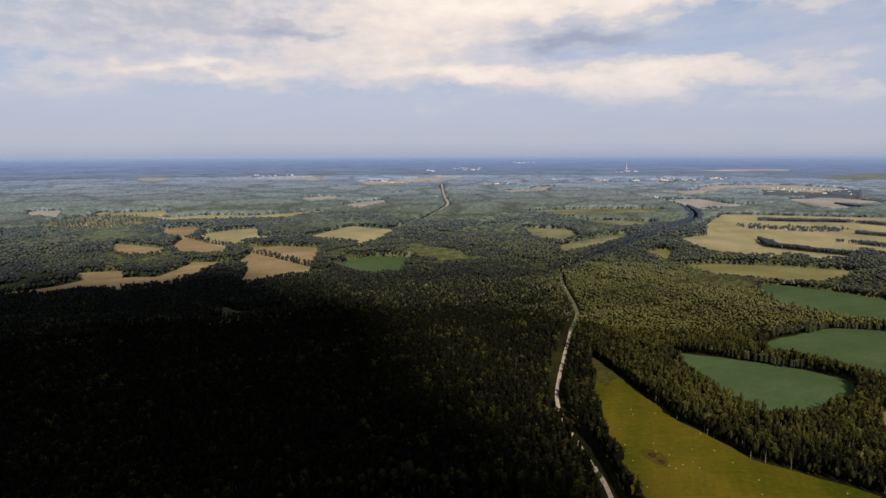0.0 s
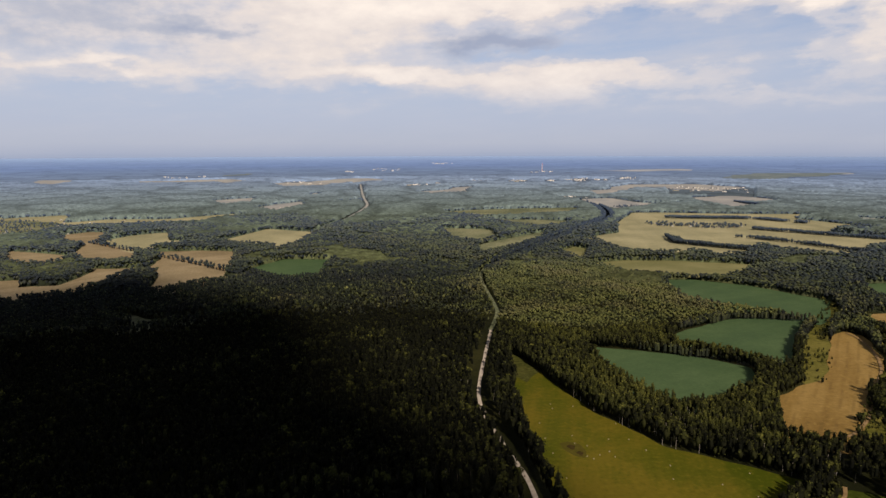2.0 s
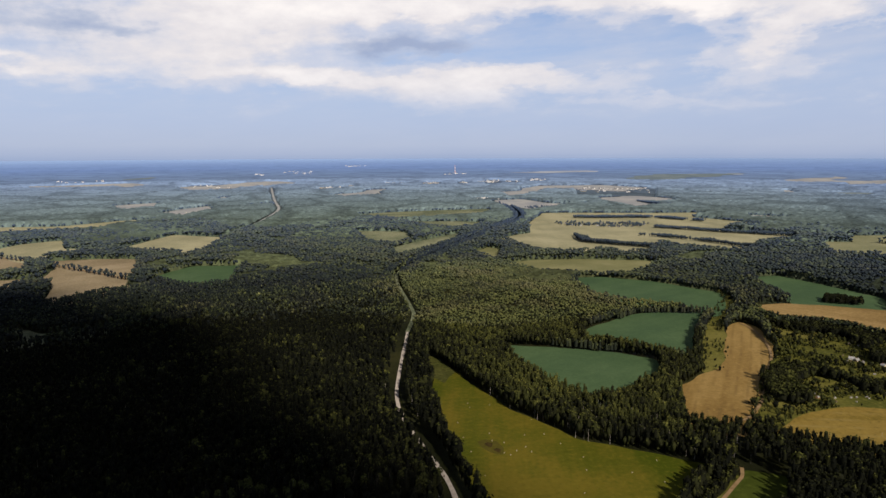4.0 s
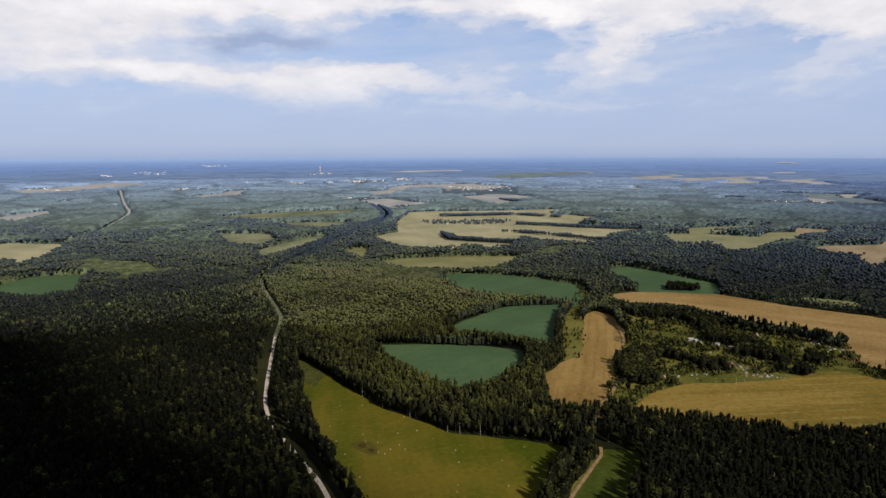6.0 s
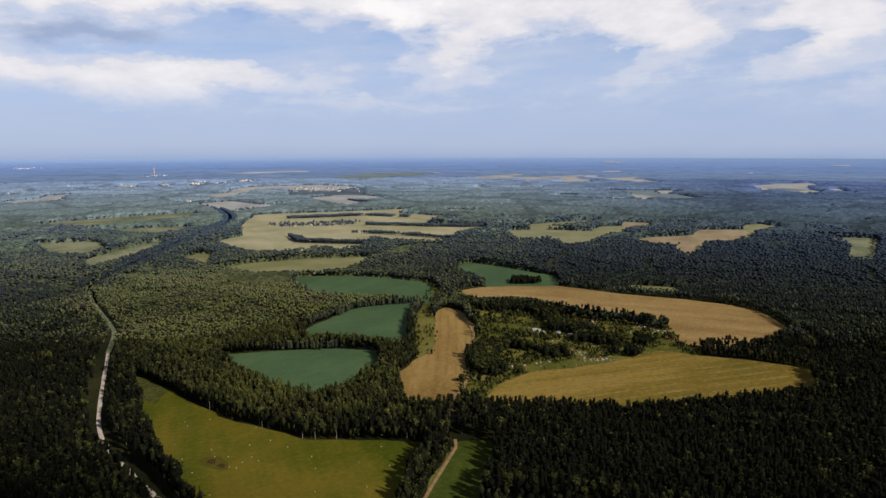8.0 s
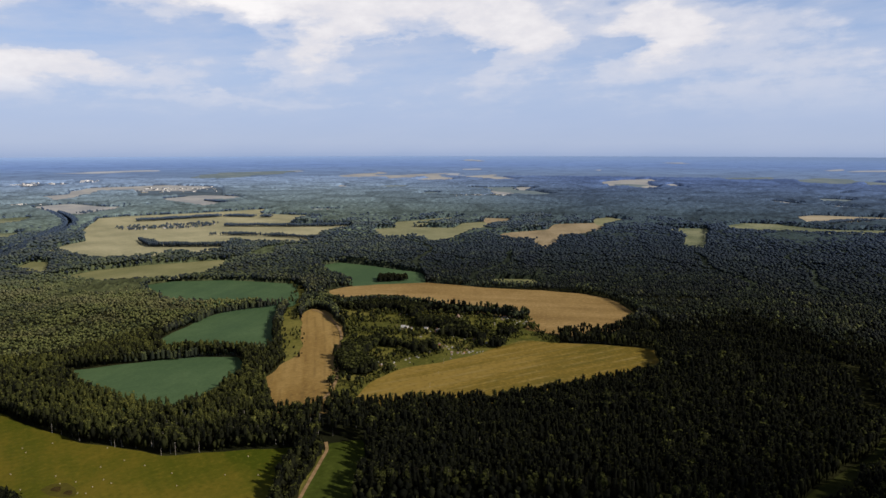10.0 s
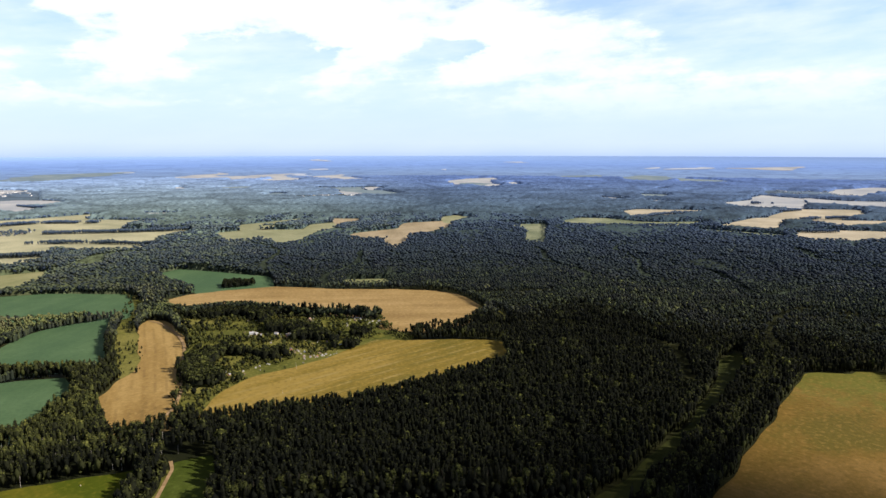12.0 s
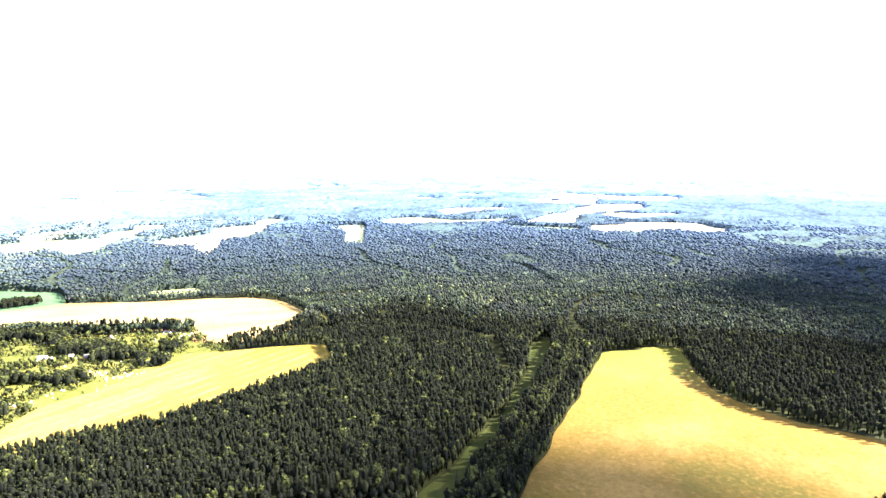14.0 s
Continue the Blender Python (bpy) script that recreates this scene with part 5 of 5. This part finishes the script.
STUBBLE = softened([(327, 374), (390, 409), (432, 407), (495, 384), (554, 378), (574, 378), (595, 336), (622, 292), (633, 255), (560, 219), (496, 252), (422, 288), (386, 316), (354, 346), (335, 363)], 3.0)
gx, gy = in_outline(COMMON, 3.3, 0.85)
clump = rough(gx, gy, 24, 3.0) > -0.4
keep = off_houses(gx, gy, 4.0, 9.0) & clump & ~inside(gx, gy, STUBBLE)
for x, y, r in ((512, 546, 15), (524, 531, 17), (529, 518, 13), (453, 466, 10), (453, 453, 9), (432, 415, 16), (453, 410, 17), (472, 400, 18), (491, 388, 20), (517, 383, 16), (560, 385, 16), (580, 370, 22), (693, 488, 8), (537, 603, 14)):
    keep &= np.hypot(gx - x, gy - y) > r * 0.65
gx, gy = gx[keep], gy[keep]
gh = rng.uniform(1.4, 4.2, len(gx)) + 4.0 * (rng.random(len(gx)) < 0.12)
leafy("garden_trees", "low fruit trees and bushes in village gardens", gx, gy, gh, gh * rng.uniform(0.30, 0.48, len(gx)), rng.uniform(0.12, 0.75, len(gx)), 8, 0.40, M_LEAF, 0.85, 0.0)

q = row_points(np.array([(655, 361), (666, 351), (671, 334)], float), 4.0, 0.0, False)
h = rng.uniform(3.5, 7.5, len(q))
leafy("hedge", "short ragged hedge on the edge of the wheat field", q[:, 0], q[:, 1], h, h * 0.34, rng.uniform(0.1, 0.4, len(q)), 14, 0.42, M_LEAF, 0.75, 0.0)
gx, gy = in_outline([(602, 809), (608, 781), (558, 713), (509, 663), (456, 592), (426, 543), (396, 513), (372, 500), (375, 517), (405, 563), (453, 623), (513, 693), (555, 745)], 4.2, 0.26)
gh = rng.uniform(1.5, 6.0, len(gx))
leafy("bushes", "scattered bushes and young trees on a grassy strip", gx, gy, gh, gh * rng.uniform(0.28, 0.42, len(gx)), rng.uniform(0.25, 0.75, len(gx)), 12, 0.42, M_LEAF, 0.75, 0.0)

# -- houses
M_WALLS = [plain_material("whitewashed_wall", (0.40, 0.39, 0.36), (0.60, 0.59, 0.55), 0.8), plain_material("weathered_boards", (0.16, 0.12, 0.09), (0.28, 0.22, 0.17), 1.4),
           plain_material("red_brick_wall", (0.26, 0.12, 0.08), (0.36, 0.18, 0.12), 1.5), plain_material("cream_painted_boards", (0.46, 0.40, 0.27), (0.58, 0.51, 0.36), 1.0)]
M_ROOFS = [plain_material("grey_sheet_roof", (0.24, 0.245, 0.255), (0.42, 0.43, 0.44), 0.7, 0.6, 0.1), plain_material("pale_slate_roof", (0.16, 0.16, 0.155), (0.28, 0.28, 0.27), 0.9, 0.7),
           plain_material("rust_red_roof", (0.24, 0.09, 0.06), (0.36, 0.15, 0.10), 0.8, 0.6), plain_material("brown_tile_roof", (0.13, 0.09, 0.07), (0.22, 0.16, 0.12), 0.9)]
M_GLASS = plain_material("dark_window_glass", (0.02, 0.025, 0.03), (0.04, 0.045, 0.05), 1.0, 0.15)
M_FRAME = plain_material("white_window_trim", (0.6, 0.6, 0.58), (0.75, 0.75, 0.73), 2.0)
M_DOOR = plain_material("brown_plank_door", (0.10, 0.06, 0.04), (0.17, 0.11, 0.07), 2.0)
WALL_WORDS = ("whitewashed", "weathered wooden", "red brick", "cream painted")
ROOF_WORDS = ("grey sheet-metal", "pale slate", "rusty red", "brown tiled")


def house_kind(long, wide, eave, ridge, wall, roof, group):
    """A small gabled house with eaves, chimney, door and windows, standing on its plinth."""
    h = empty("house", Matrix())
    a, b = long / 2, wide / 2
    bm = bmesh.new()
    ends = []
    for x in (-a, a):
        ends.append([bm.verts.new(p) for p in ((x, -b, 0), (x, b, 0), (x, b, eave), (x, 0, ridge), (x, -b, eave))])
    for k in range(5):
        bm.faces.new((ends[0][k], ends[0][(k + 1) % 5], ends[1][(k + 1) % 5], ends[1][k]))
    bm.faces.new(ends[0][::-1])
    bm.faces.new(ends[1])
    bmesh.ops.recalc_face_normals(bm, faces=bm.faces)
    part("wall", bm, M_WALLS[wall], h)
    bm = bmesh.new()
    drop = (ridge - eave) / b * 0.5
    up_by = 0.16
    prof = [(-b - 0.5, eave - drop + 0.04), (0, ridge + 0.04), (b + 0.5, eave - drop + 0.04), (b + 0.5, eave - drop + up_by + 0.04), (0, ridge + up_by + 0.08), (-b - 0.5, eave - drop + up_by + 0.04)]
    loft(bm, [[(x, y, z) for y, z in prof] for x in (-a - 0.45, a + 0.45)])
    bmesh.ops.recalc_face_normals(bm, faces=bm.faces)
    cover_part = part("roof", bm, M_ROOFS[roof], h, ROOF_WORDS[roof] + " gable roof")
    bm = bmesh.new()
    box(bm, a * 0.3 - 0.35, 0.3, ridge - 1.0, a * 0.3 + 0.35, 1.0, ridge + 1.0)
    box(bm, a * 0.3 - 0.45, 0.2, ridge + 1.0, a * 0.3 + 0.45, 1.1, ridge + 1.15)
    part("chimney", bm, M_WALLS[2], cover_part, "brick chimney")
    for side in (-1, 1):
        for k in range(3):
            x = (k - 1) * long * 0.3
            w = bmesh.new()
            box(w, x - 0.65, side * b - 0.05, 1.0, x + 0.65, side * b + 0.05, 2.3)
            win = part("window", w, M_FRAME, h)
            w = bmesh.new()
            box(w, x - 0.52, side * b - 0.07, 1.12, x + 0.52, side * b + 0.07, 2.18)
            part("pane", w, M_GLASS, win)
    bm = bmesh.new()
    box(bm, -a - 0.06, -0.5, 0.05, -a + 0.06, 0.5, 2.05)
    part("door", bm, M_DOOR, h, "brown plank door")
    return tagged(h, WALL_WORDS[wall] + " village house with a " + ROOF_WORDS[roof] + " roof", "house", group)


house_kinds = [house_kind(9.5, 7, 3.0, 5.8, 0, 0, "houses of the village"), house_kind(8, 6.2, 2.8, 5.6, 1, 1, "houses of the village"), house_kind(10, 7.5, 3.2, 6.4, 2, 1, "houses of the village"),
               house_kind(7.5, 6, 2.7, 5.2, 3, 0, "houses of the village"), house_kind(8.5, 6.5, 3.0, 6.0, 1, 3, "houses of the village"), house_kind(9, 7, 3.1, 6.2, 0, 2, "houses of the village"),
               house_kind(6, 4.5, 2.3, 3.9, 0, 1, "houses of the village")]
placed = set()


def put_house(which, x, y, turn_by, size=1.0):
    px, py, pz, s = land(np.array([x]), np.array([y]))
    m = Matrix.LocRotScale((px[0], py[0], pz[0] + 0.1), Euler((0, 0, turn_by)), (s[0] * size,) * 3)
    if which in placed:
        return copy_thing(house_kinds[which], m)
    house_kinds[which].matrix_world = m
    placed.add(which)
    return house_kinds[which]


for k, (x, y) in enumerate(HOUSES):
    put_house((0, 1, 6, 3, 6, 1, 2, 4, 6, 0, 1, 6, 5)[k % 13], x, y, 0.6 + rng.normal(0, 0.25) + (1.57 if k % 3 == 0 else 0), rng.uniform(0.46, 0.60))
shed_rng = random.Random(8)
for k, (x, y) in enumerate(HOUSES):
    for _ in range(1 + k % 3):
        a, far_by = shed_rng.uniform(0, 6.28), shed_rng.uniform(6.5, 12)
        tagged(put_house((4, 1, 6)[shed_rng.randrange(3)], x + far_by * math.cos(a), y + far_by * math.sin(a), shed_rng.uniform(0, 3.1), shed_rng.uniform(0.3, 0.48)), "small weathered shed in a village garden", "shed", "garden sheds of the village")
HAMLETS = [(771, 1692), (807, 1694), (816, 1660), (826, 1611), (864, 1658), (860, 1628), (869, 1580), (925, 1635), (911, 1579), (932, 1586), (961, 1606), (848, 1588), (876, 2187), (913, 2198), (941, 2187), (960, 2155), (978, 2123), (1026, 2155), (1054, 2145), (1051, 2096), (1080, 2109), (1088, 2082), (769, 1647), (786, 1626), (827, 1640), (883, 1635), (890, 1587), (940, 1614), (882, 2160), (956, 2182), (993, 2194), (1003, 2139), (1028, 2129)]
for k, (x, y) in enumerate(HAMLETS):
    tagged(put_house((0, 6, 3, 0, 1)[k % 5], x, y, rng.uniform(0, 3.1), 1.25), group="houses of far hamlets")
hx, hy = [np.concatenate(v) for v in zip(*[(np.array([x]) + rng.uniform(-24, 24, 11), np.array([y]) + rng.uniform(-8, 26, 11)) for x, y in HAMLETS])]
ox, oy = in_outline([(-1094, 1804), (-1084, 1971), (-985, 2026), (-834, 1936), (-736, 1789), (-771, 1660), (-860, 1604), (-986, 1623)], 13.0, 0.5)
hx, hy = np.concatenate([hx, ox]), np.concatenate([hy, oy])
hh = rng.uniform(4, 9, len(hx))
leafy("hamlet_trees", "garden trees round far hamlets", hx, hy, hh, hh * 0.42, rng.uniform(0.1, 0.5, len(hx)), 8, 0.5, M_OUTER, 0.8, 0.0)

# -- the far town: pale blocks, sheds and a banded chimney
M_BLOCK = plain_material("pale_panel_wall", (0.76, 0.75, 0.74), (0.86, 0.85, 0.84), 0.05)
M_BLUE = plain_material("blue_sheet_roof", (0.18, 0.30, 0.55), (0.26, 0.38, 0.62), 0.05, 0.5)
M_RED_BAND = plain_material("faded_red_paint", (0.40, 0.12, 0.09), (0.50, 0.18, 0.13), 0.2)


def block_kind(long, wide, high, rows, mat, words, roof_mat):
    o = empty("apartment_block" if rows > 2 else "warehouse", Matrix())
    bm = bmesh.new()
    box(bm, -long / 2, -wide / 2, 0, long / 2, wide / 2, high)
    part("wall", bm, mat, o)
    bm = bmesh.new()
    box(bm, -long / 2 - 0.6, -wide / 2 - 0.6, high, long / 2 + 0.6, wide / 2 + 0.6, high + 0.9)
    part("roof", bm, roof_mat, o)
    for k in range(rows):
        z = high / rows * (k + 0.4)
        for side in (-1, 1):
            bm = bmesh.new()
            box(bm, -long / 2 + 2, side * wide / 2 - 0.2, z, long / 2 - 2, side * wide / 2 + 0.2, z + high / rows * 0.4)
            part("window_band", bm, M_GLASS, o)
    return tagged(o, words, "building", "buildings of the far town")


block_kinds = [block_kind(58, 14, 15, 3, M_BLOCK, "long pale panel apartment block in a far town", M_ROOFS[1]), block_kind(30, 16, 26, 4, M_BLOCK, "tall pale apartment tower in a far town", M_ROOFS[1]),
               block_kind(75, 30, 10, 2, M_BLOCK, "large white warehouse at the edge of town", M_FRAME), block_kind(90, 26, 9, 1, M_WALLS[3], "long shed with a blue metal roof", M_BLUE)]
placed_blocks = set()


def put_block(which, x, y, turn_by, size=1.0):
    px, py, pz, s = land(np.array([x]), np.array([y]))
    m = Matrix.LocRotScale((px[0], py[0], pz[0] + 0.4), Euler((0, 0, turn_by)), (s[0] * size,) * 3)
    if which in placed_blocks:
        return copy_thing(block_kinds[which], m)
    block_kinds[which].matrix_world = m
    placed_blocks.add(which)


for az, d, da, dd, count, pick in TOWNS:
    for k in range(count * 3 // 2):
        a, r = radians(az + rng.uniform(-da, da)), d + rng.uniform(-dd, dd)
        put_block(pick[k % len(pick)], r * math.sin(a), r * math.cos(a), rng.choice([0.2, 1.75]) + rng.normal(0, 0.15), rng.uniform(0.25, 0.7) * (d / 4300) ** 0.5)
for az, d, da, dd, count in ((-27.0, 1850, 4.5, 130, 26), (-21.0, 2080, 5.0, 110, 16), (91.5, 1960, 1.6, 70, 14), (-5.0, 2350, 2.5, 60, 10), (4.0, 2300, 1.5, 60, 5), (6.0, 1800, 1.2, 70, 6)):
    for k in range(count):
        a, r = radians(az + rng.uniform(-da, da)), d + rng.uniform(-dd, dd)
        tagged(put_house((0, 6, 3, 0, 1)[k % 5], r * math.sin(a), r * math.cos(a), rng.uniform(0, 3.1), 1.3), group="houses of far hamlets")

stack = empty("chimney_stack", Matrix())
for k in range(6):
    z0, z1 = k * 15.0, k * 15.0 + 15.0
    bm = bmesh.new()
    loft(bm, [circle(0, 0, z0, 4.5 - z0 * 0.024, 14), circle(0, 0, z1, 4.5 - z1 * 0.024, 14)])
    part("shaft_band", bm, M_BLOCK if k % 2 == 0 else M_RED_BAND, stack)
bm = bmesh.new()
loft(bm, [circle(0, 0, 90, 2.8, 14), circle(0, 0, 91.5, 2.8, 14)])
part("rim", bm, M_BLOCK, stack)
px, py, pz, s = land(np.array([1508.0]), np.array([5570.0]))
stack.matrix_world = Matrix.LocRotScale((px[0], py[0], pz[0]), None, (s[0] * 0.8,) * 3)
tagged(stack, "tall banded red and white chimney over a far town", "chimney")

# -- hay bales, bare patch, poles
bm = bmesh.new()
loft(bm, [[(x, r * math.cos(6.2832 * k / 14), 0.72 + r * math.sin(6.2832 * k / 14)) for k in range(14)] for x, r in ((-0.62, 0.62), (-0.58, 0.70), (-0.2, 0.725), (-0.17, 0.70), (0.17, 0.70), (0.2, 0.725), (0.58, 0.70), (0.62, 0.62))])
bmesh.ops.recalc_face_normals(bm, faces=bm.faces)
me = bpy.data.meshes.new("hay_bale")
bm.to_mesh(me)
bm.free()
me.materials.append(M_BALE)
for x, y in [(143, 490), (142, 481), (159, 483), (125, 455), (142, 431), (140, 419), (147, 414), (165, 422), (142, 399), (151, 400), (159, 404), (160, 396), (145, 395), (122, 429), (179, 420), (180, 447), (188, 441), (184, 403), (190, 380), (184, 363), (141, 333), (210, 353), (234, 364), (223, 337), (226, 325), (170, 337), (166, 330), (197, 323), (120, 372), (121, 406)]:
    ob = new("hay_bale", me)
    ob.matrix_world = Matrix.LocRotScale((x, y, 0.3), Euler((0, 0, rng.uniform(0, 3.1))), (0.54, 0.54, 0.54))
    tagged(ob, "pale round hay bale lying on the mown meadow", "hay bale", "hay bales on the meadow")

field("bare_patch", "worn brownish patch in the mown meadow", M_WORN, [(129, 421), (136, 423), (143, 418), (144, 406), (140, 396), (134, 401), (130, 410)], 0.36 - 0.005 * len(FIELDS), 1.2)
a = np.linspace(0, 2 * np.pi, 14, endpoint=False)
for x, y, r in ((136, 414, 2.6), (139, 404, 2.2)):
    p = [(x + math.cos(t) * r * (1 + 0.3 * math.sin(3 * t)), y + math.sin(t) * r * 1.5) for t in a]
    field("bare_patch", "dark damp bare patch in the mown meadow", M_SOIL, p, 0.38 + 0.004 * r - 0.005 * len(FIELDS), 0.4)

M_POLE = plain_material("grey_wooden_pole", (0.30, 0.28, 0.25), (0.45, 0.43, 0.40), 2.0)
pole = empty("utility_pole", Matrix())
bm = bmesh.new()
loft(bm, [circle(0, 0, 0, 0.17, 8), circle(0, 0, 9, 0.11, 8)])
part("pole", bm, M_POLE, pole)
bm = bmesh.new()
box(bm, -1.0, -0.06, 8.2, 1.0, 0.06, 8.35)
part("crossarm", bm, M_POLE, pole)
for x in (-0.9, 0.0, 0.9):
    bm = bmesh.new()
    loft(bm, [circle(x, 0, 8.35, 0.05, 6), circle(x, 0, 8.45, 0.09, 6), circle(x, 0, 8.6, 0.04, 6)])
    part("insulator", bm, M_FRAME, pole)
tagged(pole, "wooden utility pole with a crossarm beside the village", "utility pole", "utility poles by the village")
for k, (x, y) in enumerate(((463, 389), (436, 373), (408, 358), (517, 383))):
    m = pose(x, y, 0.2, 0, 0, 35) @ Matrix.Scale(0.6, 4)
    if k:
        copy_thing(pole, m)
    else:
        pole.matrix_world = m

mast = empty("radio_mast", pose(-374, 640, 0.3))
bm = bmesh.new()
loft(bm, [circle(0, 0, 0, 0.32, 8), circle(0, 0, 9, 0.22, 8), circle(0, 0, 15, 0.12, 8)])
part("shaft", bm, M_FRAME, mast)
bm = bmesh.new()
loft(bm, [circle(0, 0, 0, 0.8, 8), circle(0, 0, 0.35, 0.7, 8)])
part("footing", bm, M_POLE, mast, "grey concrete footing")
for z in (11.5, 13.5):
    bm = bmesh.new()
    box(bm, -0.9, -0.1, z, 0.9, 0.1, z + 0.2)
    part("antenna_arm", bm, M_FRAME, mast)
tagged(mast, "slender white mast standing in a forest clearing", "mast")

# -- unseen cumulus, added towards the sun to shade the near woods
def shading_cloud(name, label, shaded, count, seed, base=1500.0):
    """A low cloud of many puffs, out of view, added between the sun and a stretch of land to shade it."""
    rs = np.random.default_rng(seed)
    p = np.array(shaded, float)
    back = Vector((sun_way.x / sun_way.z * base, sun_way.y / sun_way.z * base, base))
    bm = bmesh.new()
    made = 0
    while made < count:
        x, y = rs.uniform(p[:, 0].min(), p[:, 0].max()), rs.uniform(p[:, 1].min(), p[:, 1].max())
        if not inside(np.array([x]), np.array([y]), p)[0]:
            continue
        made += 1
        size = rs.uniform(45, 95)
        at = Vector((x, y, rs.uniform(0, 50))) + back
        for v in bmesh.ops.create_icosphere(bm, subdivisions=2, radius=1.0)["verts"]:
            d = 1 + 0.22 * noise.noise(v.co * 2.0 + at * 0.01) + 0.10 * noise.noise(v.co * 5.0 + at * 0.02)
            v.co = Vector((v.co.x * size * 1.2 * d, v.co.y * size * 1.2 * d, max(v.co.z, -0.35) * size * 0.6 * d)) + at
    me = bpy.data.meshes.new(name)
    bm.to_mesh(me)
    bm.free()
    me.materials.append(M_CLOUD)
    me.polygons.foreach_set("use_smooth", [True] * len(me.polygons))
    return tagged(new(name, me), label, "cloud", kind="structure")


shading_cloud("cloud", "broad grey-white cumulus placed out of view to shade the woods", [(-900, 900), (-560, 880), (-360, 930), (-160, 820), (-60, 670), (-32, 500), (-12, 360), (50, 215), (185, 117), (340, 78), (460, 25), (430, -90), (300, -300), (-400, -300), (-900, 200)], 330, 3)
shading_cloud("cloud", "smaller grey-white cumulus placed out of view to shade the woods", [(700, -330), (900, -260), (1200, -330), (1250, -520), (900, -640), (660, -520)], 26, 4)
